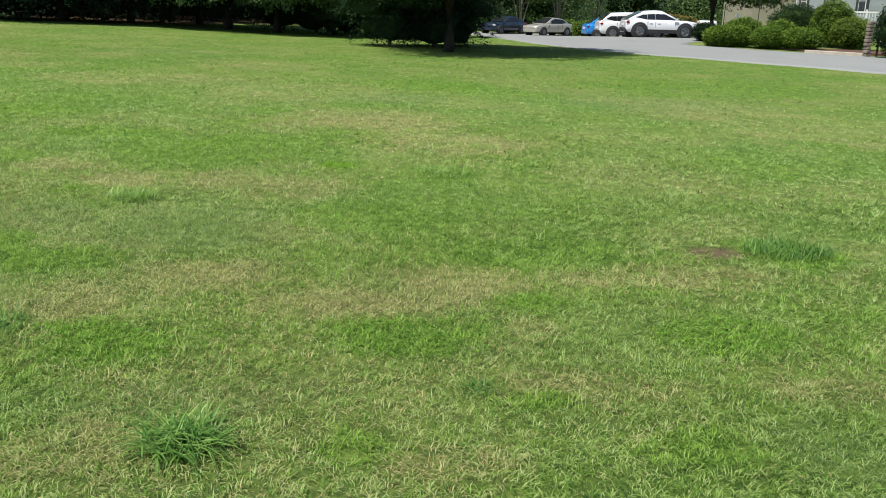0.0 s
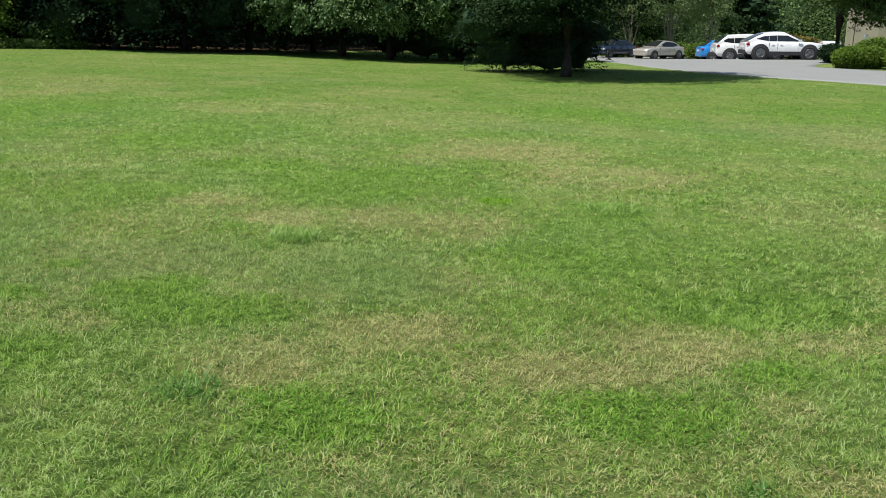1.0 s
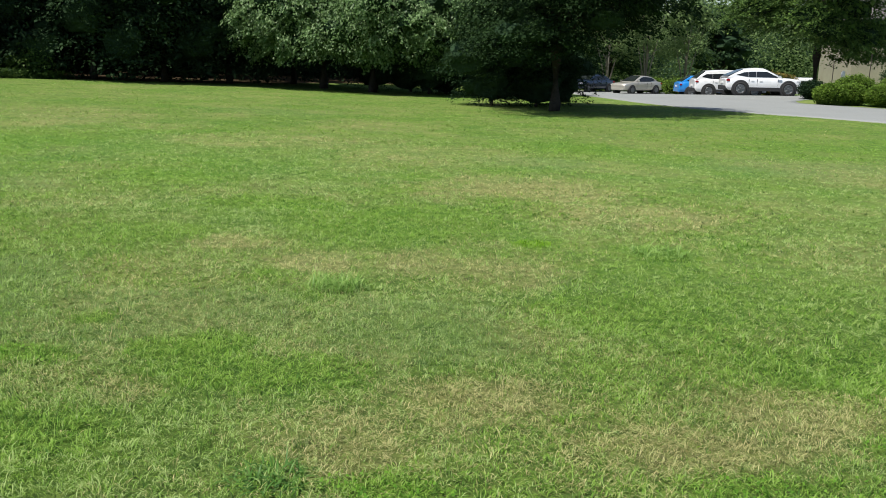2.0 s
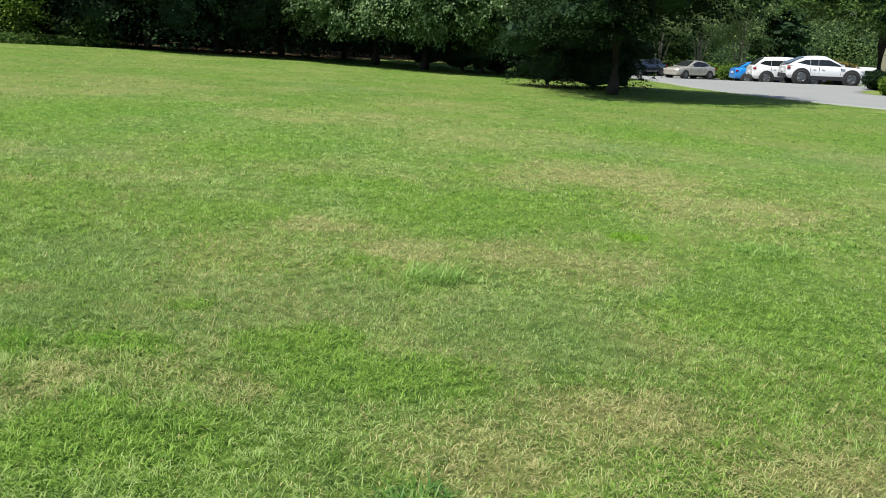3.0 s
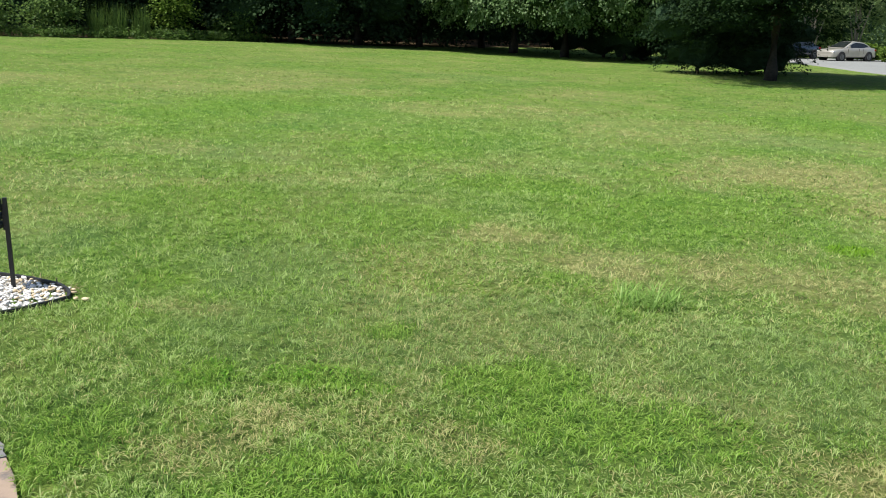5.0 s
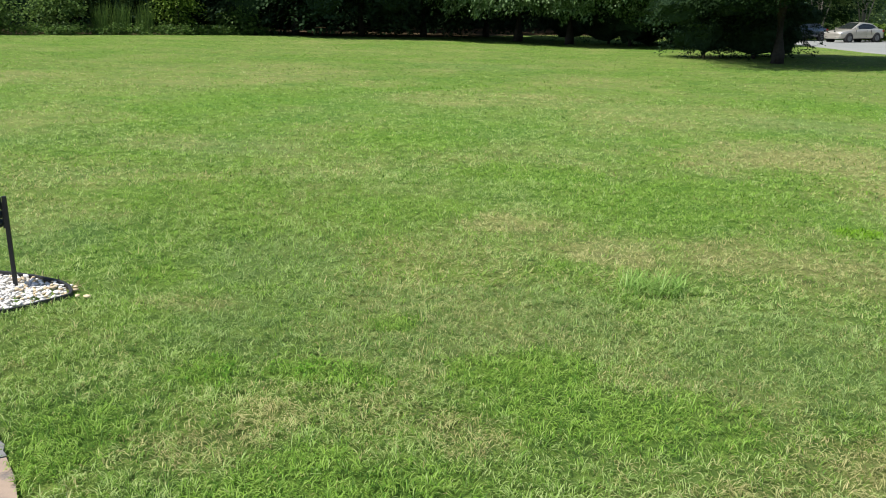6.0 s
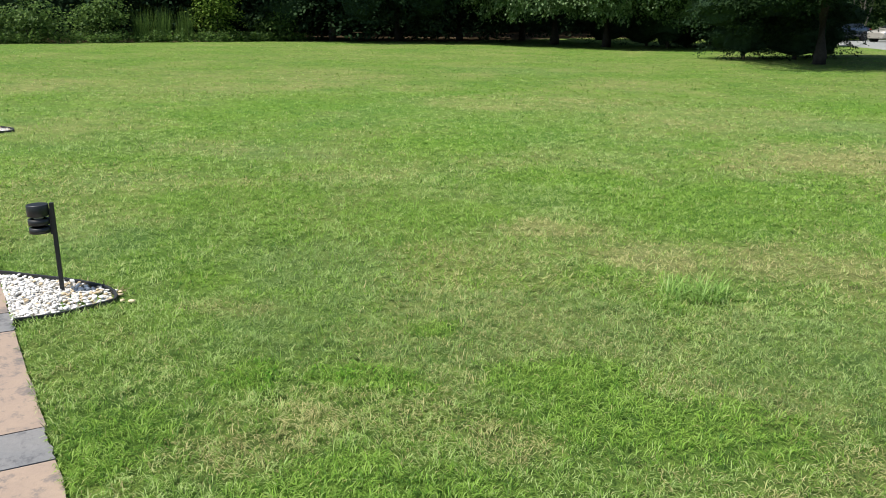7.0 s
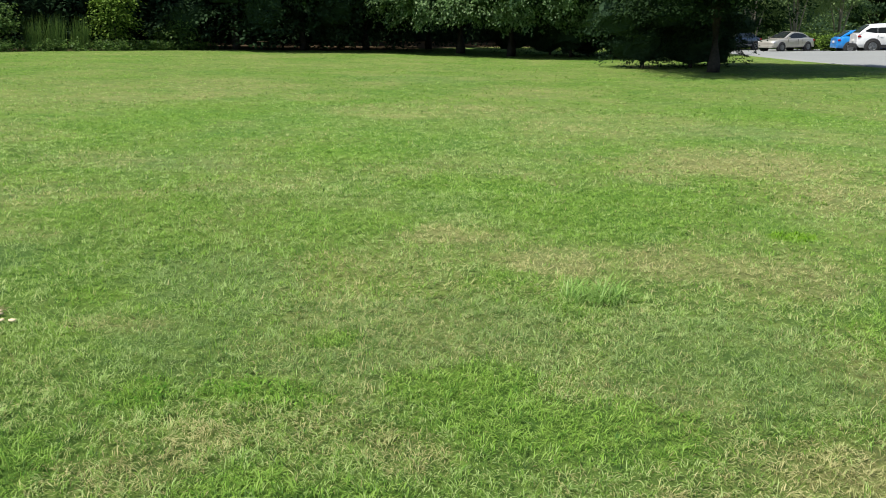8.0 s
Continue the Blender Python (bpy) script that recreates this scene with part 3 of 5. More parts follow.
# ---- leaves, trees and shrubs ----
def leaf_cloud(name, centres, per, spread, size, material, droop=0.5, squash=0.8):
    """Leaves as small pointed quads in clusters round centres."""
    centres = np.asarray(centres, float)
    c = np.repeat(centres, per, 0)
    n = len(c)
    p = c + rng.normal(0, 1, (n, 3)) * np.array([spread, spread, spread * squash])
    az, tilt, spin = rng.uniform(0, 2 * np.pi, n), rng.normal(droop, 0.5, n), rng.normal(0, 0.6, n)
    s = size * rng.uniform(0.6, 1.35, n)
    d = np.stack([np.cos(az) * np.cos(tilt), np.sin(az) * np.cos(tilt), -np.sin(tilt)], 1)
    w = np.stack([-np.sin(az) * np.cos(spin), np.cos(az) * np.cos(spin), np.sin(spin)], 1)
    a, b = d * s[:, None], w * (s * 0.36)[:, None]
    v = np.stack([p - a * 0.5, p + b - a * 0.05, p + a * 0.5, p - b - a * 0.05], 1).reshape(-1, 3)
    f = np.arange(n)[:, None] * 4 + [0, 1, 2, 3]
    return new(name, sheet(name, v, f, material))


def spray_cloud(name, centres, heart, per, reach, size, material, droop=0.5):
    """Leafy branch ends: flat drooping fans of leaves that point away from the crown's heart."""
    centres = np.asarray(centres, float)
    m = len(centres)
    away = np.arctan2(centres[:, 1] - heart[1], centres[:, 0] - heart[0]) + rng.normal(0, 0.7, m)
    reach = reach * rng.uniform(0.6, 1.4, m)
    o = np.repeat(np.arange(m), per)
    n = len(o)
    f, side = rng.random(n) ** 0.8, rng.normal(0, 0.30, n)
    side *= 0.35 + 0.65 * np.sin(np.pi * np.clip(f, 0.05, 0.95))
    ca, sa, r = np.cos(away)[o], np.sin(away)[o], reach[o]
    u, w = (f - 0.45) * r, side * r
    p = centres[o] + np.stack([u * ca - w * sa, u * sa + w * ca, -droop * 0.75 * f * f * r + rng.normal(0, 0.07, n) * r], 1)
    az = np.arctan2(sa, ca) + 1.6 * side + rng.normal(0, 0.7, n)
    tilt, spin = rng.normal(droop, 0.35, n), rng.normal(0, 0.5, n)
    s = size * rng.uniform(0.6, 1.35, n)
    d = np.stack([np.cos(az) * np.cos(tilt), np.sin(az) * np.cos(tilt), -np.sin(tilt)], 1)
    q = np.stack([-np.sin(az) * np.cos(spin), np.cos(az) * np.cos(spin), np.sin(spin)], 1)
    a, b = d * s[:, None], q * (s * 0.38)[:, None]
    v = np.stack([p - a * 0.5, p + b - a * 0.05, p + a * 0.5, p - b - a * 0.05], 1).reshape(-1, 3)
    return new(name, sheet(name, v, np.arange(n)[:, None] * 4 + [0, 1, 2, 3], material))


def lobes_points(lobes, count, hollow=0.55):
    """Cluster centres through ellipsoid lobes (x, y, z, rx, ry, rz), more of them near the outside."""
    out = []
    vol = np.array([l[3] * l[4] * l[5] for l in lobes]) ** 0.75
    for l, k in zip(lobes, np.maximum(3, (count * vol / vol.sum()).astype(int))):
        u = rng.normal(0, 1, (k, 3))
        u /= np.linalg.norm(u, axis=1)[:, None]
        r = hollow + (1.05 - hollow) * rng.random(k) ** 0.6
        out.append(np.array(l[:3]) + u * r[:, None] * np.array(l[3:]))
    return np.concatenate(out)


def tree(x, y, height, trunk, lobes, clusters, per, spread, size, leaf, bark, label, category="tree", droop=0.5, group="", lean=0.0, heart=0.62):
    """A tapered trunk with limbs to each lobe of its crown; lobes are given from the trunk's foot."""
    t = empty("tree", on(x, y), label=label, category=category, group=group)
    bm = bmesh.new()
    top = max(l[2] for l in lobes)
    pts = [(0, 0, -0.1), (0.02, 0, 0.25), (lean * 0.3, 0.03, height * 0.18), (lean * 0.7, -0.05, height * 0.4), (lean, 0, min(top, height * 0.75))]
    tube(bm, pts, [trunk * 1.25, trunk * 1.06, trunk, trunk * 0.75, trunk * 0.2], 12)
    part("trunk", bm, bark, t)
    for l in lobes:
        z0 = max(min(l[2] - 0.5 * l[5] - 0.6 * math.hypot(l[0], l[1]), height * 0.5), height * 0.24)
        a = Vector((lean * z0 / height, 0, z0))
        b = Vector((l[0], l[1], l[2]))
        m = a.lerp(b, 0.5) + Vector((0, 0, 0.12 * (b - a).length))
        if (b - a).length > 0.6:
            part("limb", tube(bmesh.new(), [a, m, b], [trunk * 0.45, trunk * 0.3, trunk * 0.08], 7), bark, t)
    # lumpy dark cores give the crown's inner shade a solid shape
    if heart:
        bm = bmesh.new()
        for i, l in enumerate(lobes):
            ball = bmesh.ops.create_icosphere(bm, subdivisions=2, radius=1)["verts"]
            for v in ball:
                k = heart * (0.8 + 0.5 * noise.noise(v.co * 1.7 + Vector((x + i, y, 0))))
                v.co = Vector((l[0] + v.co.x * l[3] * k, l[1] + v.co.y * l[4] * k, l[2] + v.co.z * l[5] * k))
        part("inner_shade", bm, M_WOODSHADE, t, "dark inner mass standing in for the shade within the crown")
    low, high = [l for l in lobes if l[2] < 6.2], [l for l in lobes if l[2] >= 6.2]
    if low:
        crown = spray_cloud("crown", lobes_points(low, int(clusters * (0.8 if high else 1.0))), (lean, 0), per, spread * 3.2, size, leaf, droop)
        crown.parent = t
    if high:
        upper = leaf_cloud("upper_crown", lobes_points(high, int(clusters * 0.14)), per, spread * 1.3, size * 2.6, leaf, droop)
        upper.parent = t
    return t


def round_lobes(radius, low, high, count, seed, flat=1.0):
    """Lobes spread round a trunk from height low to high."""
    r = np.random.default_rng(seed)
    out = []
    for i in range(count):
        h = low + (high - low) * (i + 0.5) / count
        f = (h - low) / (high - low)
        reach = radius * (0.45 + 0.55 * math.sin(math.pi * min(1, 0.22 + 0.8 * f))) * r.uniform(0.55, 0.85)
        a = 2.4 * i + r.uniform(-0.4, 0.4)
        s = radius * r.uniform(0.32, 0.48)
        out.append((reach * math.cos(a) * 0.8, reach * math.sin(a) * 0.8, h, s * 1.15, s * 1.15, s * 0.75 * flat))
    return out


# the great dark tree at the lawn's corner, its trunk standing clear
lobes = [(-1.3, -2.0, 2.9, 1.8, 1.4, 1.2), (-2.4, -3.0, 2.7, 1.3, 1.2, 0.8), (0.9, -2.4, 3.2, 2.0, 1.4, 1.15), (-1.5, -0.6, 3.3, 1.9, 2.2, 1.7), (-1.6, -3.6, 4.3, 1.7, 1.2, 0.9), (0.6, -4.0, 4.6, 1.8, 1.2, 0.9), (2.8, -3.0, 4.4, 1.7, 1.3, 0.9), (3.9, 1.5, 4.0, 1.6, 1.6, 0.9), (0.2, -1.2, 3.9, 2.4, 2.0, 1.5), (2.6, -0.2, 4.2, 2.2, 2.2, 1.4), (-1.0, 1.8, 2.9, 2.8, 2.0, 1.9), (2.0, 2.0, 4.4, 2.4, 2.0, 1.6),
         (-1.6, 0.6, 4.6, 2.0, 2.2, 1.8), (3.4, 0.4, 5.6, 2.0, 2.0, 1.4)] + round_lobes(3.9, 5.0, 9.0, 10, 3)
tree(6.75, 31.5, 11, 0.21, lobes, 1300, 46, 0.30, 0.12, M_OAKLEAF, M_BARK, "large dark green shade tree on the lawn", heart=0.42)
# two broad trees with lit drooping leaves
lobes = [(-2.7, -2.2, 2.9, 1.7, 1.8, 1.2), (-1.2, -3.0, 2.8, 2.0, 1.6, 1.2), (1.2, -3.2, 2.5, 1.8, 1.6, 1.0), (-2.4, -3.4, 4.4, 2.2, 1.8, 1.4), (0.6, -3.6, 4.6, 2.2, 1.8, 1.4), (-3.1, 0.2, 4.2, 1.8, 2.0, 1.6), (2.8, -1.0, 3.7, 2.2, 2.0, 1.4)] + round_lobes(4.6, 4.6, 11.5, 11, 5)
tree(-1.6, 47.8, 12.5, 0.24, lobes, 950, 56, 0.30, 0.135, M_MAPLE, M_BARK, "spreading broad-leaved tree with drooping sunlit leaves", droop=0.8)
lobes = [(-1.6, -2.6, 3.0, 1.8, 1.6, 1.1), (0.8, -3.2, 2.6, 1.8, 1.6, 1.0), (3.0, -2.8, 2.3, 1.8, 1.6, 1.0), (0.0, -3.6, 4.4, 2.0, 1.6, 1.3), (2.6, -3.4, 4.2, 2.0, 1.6, 1.3), (3.6, -0.4, 3.7, 2.0, 2.0, 1.4), (4.4, -3.4, 2.4, 1.5, 1.4, 1.1), (4.2, -4.2, 3.8, 1.7, 1.4, 1.1), (1.6, -4.4, 3.4, 1.5, 1.2, 0.9), (-2.6, -0.6, 4.2, 2.0, 2.0, 1.5)] + round_lobes(5.2, 4.6, 11.0, 11, 8)
tree(0.87, 45.4, 12, 0.22, lobes, 1150, 56, 0.30, 0.135, M_MAPLE, M_BARK, "spreading broad-leaved tree with low hanging lit branches", droop=0.8)
# understorey behind and between them, its shade put into dark leaves and large dark cores
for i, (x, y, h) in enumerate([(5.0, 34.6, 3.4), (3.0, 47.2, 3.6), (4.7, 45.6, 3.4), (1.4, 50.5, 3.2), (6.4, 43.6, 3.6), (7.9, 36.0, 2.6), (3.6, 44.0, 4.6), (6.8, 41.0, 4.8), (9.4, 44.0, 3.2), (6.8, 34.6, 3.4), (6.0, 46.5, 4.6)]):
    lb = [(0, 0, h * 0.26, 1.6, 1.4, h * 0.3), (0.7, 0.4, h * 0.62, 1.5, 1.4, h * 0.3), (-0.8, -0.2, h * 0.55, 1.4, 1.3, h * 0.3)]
    tree(x, y, h, 0.07, lb, 260, 22, 0.17, 0.085, M_DARKLEAF, M_BARK, "dark green understorey shrub beneath tall trees, shade put into its colour", "shrub", group="understorey shrubs", heart=0.8)
# the tree by the house
lobes = [(-0.6, -2.0, 3.7, 1.7, 1.3, 0.9), (1.6, -2.0, 3.5, 1.7, 1.3, 0.9), (-2.4, -1.2, 4.6, 1.6, 1.3, 0.9), (-3.6, 0.4, 5.2, 1.7, 1.7, 1.2), (-1.4, -1.6, 4.3, 2.0, 1.8, 1.4), (1.2, -1.8, 3.4, 2.0, 1.9, 1.4), (3.2, -0.4, 3.6, 2.0, 2.0, 1.4), (-3.4, 0.8, 5.2, 2.2, 2.2, 1.6)] + round_lobes(5.4, 4.8, 11.5, 11, 12)
tree(27.1, 49.2, 12.5, 0.23, lobes, 950, 46, 0.34, 0.15, M_SHADELEAF, M_BARK, "leafy green shade tree beside the parking lot")
# slender pale trees behind the parked cars
for i, (x, y, h) in enumerate([(23.5, 77.0, 7.5), (27.6, 78.5, 9.0), (19.6, 80.0, 8.5), (32.0, 80.0, 8.0)]):
    t = tree(x, y, h, 0.10, round_lobes(2.9, h * 0.42, h, 9, 20 + i), 520, 14, 0.36, 0.16, M_GREYLEAF, M_PALEBARK, "slender many-stemmed tree with pale thin foliage", group="slender trees behind the lot", heart=0)
    for k in range(4):
        a = 1.5 * k + i
        part("limb", tube(bmesh.new(), [(0, 0, 0), (0.5 * math.cos(a), 0.5 * math.sin(a), h * 0.28), (1.5 * math.cos(a), 1.5 * math.sin(a), h * 0.75)], [0.08, 0.06, 0.015], 7), M_PALEBARK, t)
# the woods' edge
edge_trees = [(-34, 46.5, 13), (-29, 48.5, 14), (-25.5, 48.5, 12), (-21.5, 50.5, 14), (-18.0, 51, 13), (-14.0, 50.5, 14), (-10.6, 52.5, 13), (-7.2, 55, 13), (-3.5, 60, 14),
              (1.5, 66, 14), (6.0, 65, 13), (-31, 52, 15), (-24, 54, 15), (-16, 56, 15), (-9, 60, 15), (10.5, 62, 12), (15.5, 84, 13), (38, 86, 6.5), (28, 90, 14), (21, 92, 14)]
for i, (x, y, h) in enumerate(edge_trees):
    if i < 9:
        x, y = -2.4 + 0.89 * (x + 2.4), 0.5 + 0.89 * y
    front = i < 9
    lb = round_lobes(4.2, 2.2, h, 13, 40 + i)
    if front:
        lb += [(-2.0, -1.6, 1.6, 1.9, 1.3, 1.3), (1.8, -1.2, 1.9, 1.9, 1.3, 1.5), (0.0, -1.4, 3.0, 2.0, 1.2, 1.4)]
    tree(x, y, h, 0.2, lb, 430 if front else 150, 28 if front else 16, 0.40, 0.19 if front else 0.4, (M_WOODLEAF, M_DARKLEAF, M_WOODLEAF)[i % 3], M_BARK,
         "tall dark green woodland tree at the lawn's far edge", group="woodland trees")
# deep woods behind, nobody could count, added to shut out low sky light
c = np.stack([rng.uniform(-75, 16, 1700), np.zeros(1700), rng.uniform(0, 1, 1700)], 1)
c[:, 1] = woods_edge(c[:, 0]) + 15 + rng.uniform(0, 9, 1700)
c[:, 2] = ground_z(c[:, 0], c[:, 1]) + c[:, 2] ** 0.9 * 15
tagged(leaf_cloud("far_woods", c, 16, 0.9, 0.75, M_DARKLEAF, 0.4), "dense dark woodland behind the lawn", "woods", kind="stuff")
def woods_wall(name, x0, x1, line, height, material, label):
    """The closed depth of the woods: a lumpy wall of foliage behind the last trees, shade put into its dark colour."""
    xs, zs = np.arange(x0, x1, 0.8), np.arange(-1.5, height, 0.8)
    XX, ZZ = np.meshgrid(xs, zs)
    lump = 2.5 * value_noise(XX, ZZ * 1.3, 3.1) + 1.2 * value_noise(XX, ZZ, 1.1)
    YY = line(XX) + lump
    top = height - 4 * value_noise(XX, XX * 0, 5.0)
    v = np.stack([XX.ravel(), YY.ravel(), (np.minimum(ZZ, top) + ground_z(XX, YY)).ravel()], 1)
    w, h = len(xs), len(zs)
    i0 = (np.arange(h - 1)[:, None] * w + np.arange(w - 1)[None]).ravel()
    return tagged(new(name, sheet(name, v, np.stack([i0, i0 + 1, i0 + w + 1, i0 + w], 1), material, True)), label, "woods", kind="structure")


woods_wall("backdrop", -120, 14, lambda x: woods_edge(x) + 24, 17, M_WOODSHADE, "deep woods behind the lawn, shade put into the dark colour")
woods_wall("backdrop", 2, 130, lambda x: 108 + 0 * x, 11, M_WOODSHADE, "green woods beyond the parking lot and house")
c = np.stack([rng.uniform(8, 75, 2600), rng.uniform(90, 103, 2600), rng.uniform(-0.5, 9, 2600)], 1)
tagged(leaf_cloud("far_woods", c, 14, 0.8, 0.36, M_GREYLEAF, 0.4), "green woodland behind the parking lot and house", "woods", kind="stuff")
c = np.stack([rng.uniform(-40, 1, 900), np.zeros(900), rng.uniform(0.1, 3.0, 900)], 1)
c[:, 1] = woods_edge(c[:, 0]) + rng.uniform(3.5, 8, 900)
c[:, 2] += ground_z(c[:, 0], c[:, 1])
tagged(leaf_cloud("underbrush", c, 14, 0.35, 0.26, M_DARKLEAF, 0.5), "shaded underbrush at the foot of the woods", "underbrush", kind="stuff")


def shrub(name, x, y, rx, ry, h, leaves, size, material, label, category="shrub", group=""):
    """A clipped or loose shrub: a dark twiggy heart and leaves over it."""
    t = empty(name, on(x, y), label=label, category=category, group=group)
    bm = bmesh.new()
    bmesh.ops.create_icosphere(bm, subdivisions=3, radius=1)
    for v in bm.verts:
        k = 0.82 + 0.16 * noise.noise(v.co * 2.2 + Vector((x, y, 0)))
        v.co = Vector((v.co.x * rx * k, v.co.y * ry * k, max(h * 0.5 + v.co.z * h * 0.5 * k, -0.05)))
    part("twig_mass", bm, M_TWIG, t)
    u = rng.normal(0, 1, (leaves // 6, 3))
    u /= np.linalg.norm(u, axis=1)[:, None]
    lump = np.array([0.93 + 0.16 * noise.noise(Vector(q) * 2.2 + Vector((x, y, 0))) for q in u])
    p = u * lump[:, None] * np.array([rx, ry, h * 0.5]) + np.array([0, 0, h * 0.5])
    p = p[p[:, 2] > 0.03]
    lv = leaf_cloud("leaves", p, 6, 0.05 + 0.02 * rx, size, material, 0.1)
    lv.parent = t
    return t


# hedge along the road
for x, y, rx, ry, h in [(21.3, 37.8, 0.75, 0.75, 0.95), (22.3, 37.7, 0.7, 0.7, 0.95), (23.1, 36.5, 0.78, 0.75, 0.98), (24.15, 35.5, 0.95, 0.85, 1.0), (23.6, 39.6, 1.0, 0.8, 1.3), (25.0, 38.6, 0.8, 0.8, 1.25)]:
    shrub("hedge_bush", x, y, rx, ry, h, 6500, 0.085, M_HEDGE, "rounded clipped light green bush beside the road", "bush", "clipped bushes by the road")
shrub("tall_bush", 26.9, 40.2, 1.45, 1.1, 2.0, 9000, 0.08, M_WOODLEAF, "broad dark clipped bush in front of the house", "bush")
shrub("tall_bush", 27.6, 38.2, 1.0, 1.0, 2.3, 8000, 0.08, M_HEDGE, "tall bright green bush before the house", "bush")
shrub("tall_bush", 27.3, 36.2, 1.1, 0.9, 1.5, 8000, 0.08, M_LIMELEAF, "bright green spreading bush on reddish mulch", "bush")
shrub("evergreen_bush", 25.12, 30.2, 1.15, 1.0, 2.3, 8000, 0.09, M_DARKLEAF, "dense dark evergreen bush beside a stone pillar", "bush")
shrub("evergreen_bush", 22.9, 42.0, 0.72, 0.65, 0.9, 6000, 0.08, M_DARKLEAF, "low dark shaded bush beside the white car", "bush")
shrub("golden_bush", 28.3, 56.5, 2.0, 1.2, 1.7, 4500, 0.1, M_RUST, "rusty yellow hedge behind the white cars", "bush")
for x, y in ((24.6, 63.0), (21.8, 75.0), (26.4, 72.5), (29.5, 74.0)):
    shrub("roadside_bush", x, y, 1.4, 1.0, 1.3, 2400, 0.12, M_HEDGE, "green bush at the parking lot's edge", "bush", "bushes behind the lot")

# undergrowth along the woods' edge
xs = np.concatenate([rng.uniform(-33, -13.6, 900)])
c = np.stack([xs, woods_edge(xs) + rng.uniform(-0.3, 1.6, 900), rng.uniform(0.04, 0.32, 900)], 1)
c[:, 2] += ground_z(c[:, 0], c[:, 1])
tagged(leaf_cloud("ground_cover", c, 18, 0.14, 0.11, M_SHADELEAF, 0.2), "low leafy ground cover along the lawn's far edge", "ground cover", kind="stuff")
for x, dy, rx, h, mt, lab in [(-15.2, 1.2, 0.8, 1.5, M_SHADELEAF, "feathery pale green weed shrub at the woods' edge"), (-17.2, 1.8, 0.65, 3.0, M_HEDGE, "bright yellow-green sapling at the woods' edge"),
                              (-22.6, 1.4, 1.1, 1.6, M_SHADELEAF, "wild green shrub at the woods' edge"), (-24.6, 1.6, 1.3, 2.0, M_SHADELEAF, "pale green wild shrub at the woods' edge"),
                              (-20.8, 2.0, 0.8, 1.9, M_SHADELEAF, "wild leafy shrub at the woods' edge"), (-27.0, 1.6, 1.5, 2.2, M_WOODLEAF, "wild leafy shrub at the woods' edge")]:
    y = float(woods_edge(x)) + dy
    lb = [(0, 0, h * 0.45, rx, rx * 0.8, h * 0.4), (rx * 0.5, 0.1, h * 0.75, rx * 0.6, rx * 0.6, h * 0.3), (-rx * 0.5, -0.2, h * 0.6, rx * 0.6, rx * 0.5, h * 0.3)]
    tree(x, y, h, 0.04, lb, 200, 16, 0.32, 0.12, mt, M_BARK, lab, "shrub", heart=0.2)


def grass_clump(name, x, y, blades_n, length, width, spread, material, label, upright=0.5, category="grass clump"):
    """A clump of long blades fanning from one root, each bent twice."""
    v, f = [], []
    for i in range(blades_n):
        a, lean = rng.uniform(0, 2 * math.pi), math.radians(min(90, max(6, rng.normal(66, 18) * (1.35 - upright))))
        r0 = spread * math.sqrt(rng.random())
        b0 = rng.uniform(0, 2 * math.pi)
        p = Vector((r0 * math.cos(b0), r0 * math.sin(b0) * 0.8, -0.005))
        ln, w = length * rng.uniform(0.55, 1.25), width * rng.uniform(0.7, 1.3)
        d, s = Vector((math.cos(a), math.sin(a), 0)), Vector((-math.sin(a), math.cos(a), 0)) * w / 2
        o = len(v)
        for k, (fw, bend) in enumerate(((0.7, 0.5), (1.0, 0.9), (0.8, 1.25))):
            v += [p - s * fw, p + s * fw]
            l2 = min(lean * bend, math.radians(105))
            p = p + (d * math.sin(l2) + Vector((0, 0, math.cos(l2)))) * ln / 3
        v.append(p)
        f += [(o, o + 1, o + 3), (o, o + 3, o + 2), (o + 2, o + 3, o + 5), (o + 2, o + 5, o + 4), (o + 4, o + 5, o + 6)]
    ob = tagged(new(name, sheet(name, np.array([tuple(q) for q in v]), np.array(f), material)), label, category, kind="stuff")
    ob.matrix_world = on(x, y)
    return ob


# weeds in the lawn
for x, y, nb, ln, w, sp, mt, up, lab in [
    (-0.81, 1.90, 200, 0.22, 0.006, 0.13, M_TUFT, -0.15, "large coarse rosette of green crabgrass in the lawn"),
    (-0.81, 1.91, 150, 0.19, 0.006, 0.15, M_PALETUFT, -0.05, "pale coarse blades in a crabgrass rosette"),
    (-1.47, 6.05, 330, 0.15, 0.007, 0.20, M_PALETUFT, 0.2, "pale bluish green tuft of coarse grass"),
    (1.38, 7.35, 360, 0.13, 0.008, 0.32, M_PALETUFT, 0.12, "wide tuft of coarse green grass"),
    (3.3, 4.42, 420, 0.14, 0.007, 0.34, M_TUFT, 0.4, "taller green grass beside a bare soil spot"),
    (-1.74, 3.21, 150, 0.10, 0.008, 0.15, M_TUFT, 0.1, "small broad-bladed grass weed"),
    (0.40, 2.27, 70, 0.09, 0.007, 0.06, M_TUFT, 0.1, "small rosette of broad green blades"),
    (0.30, 7.68, 420, 0.045, 0.010, 0.19, M_FINEGRASS, 0.4, "tight bright green patch of fine grass"),
]:
    grass_clump("weed_clump", x, y, nb, ln, w, sp, mt, lab, up, "weed")


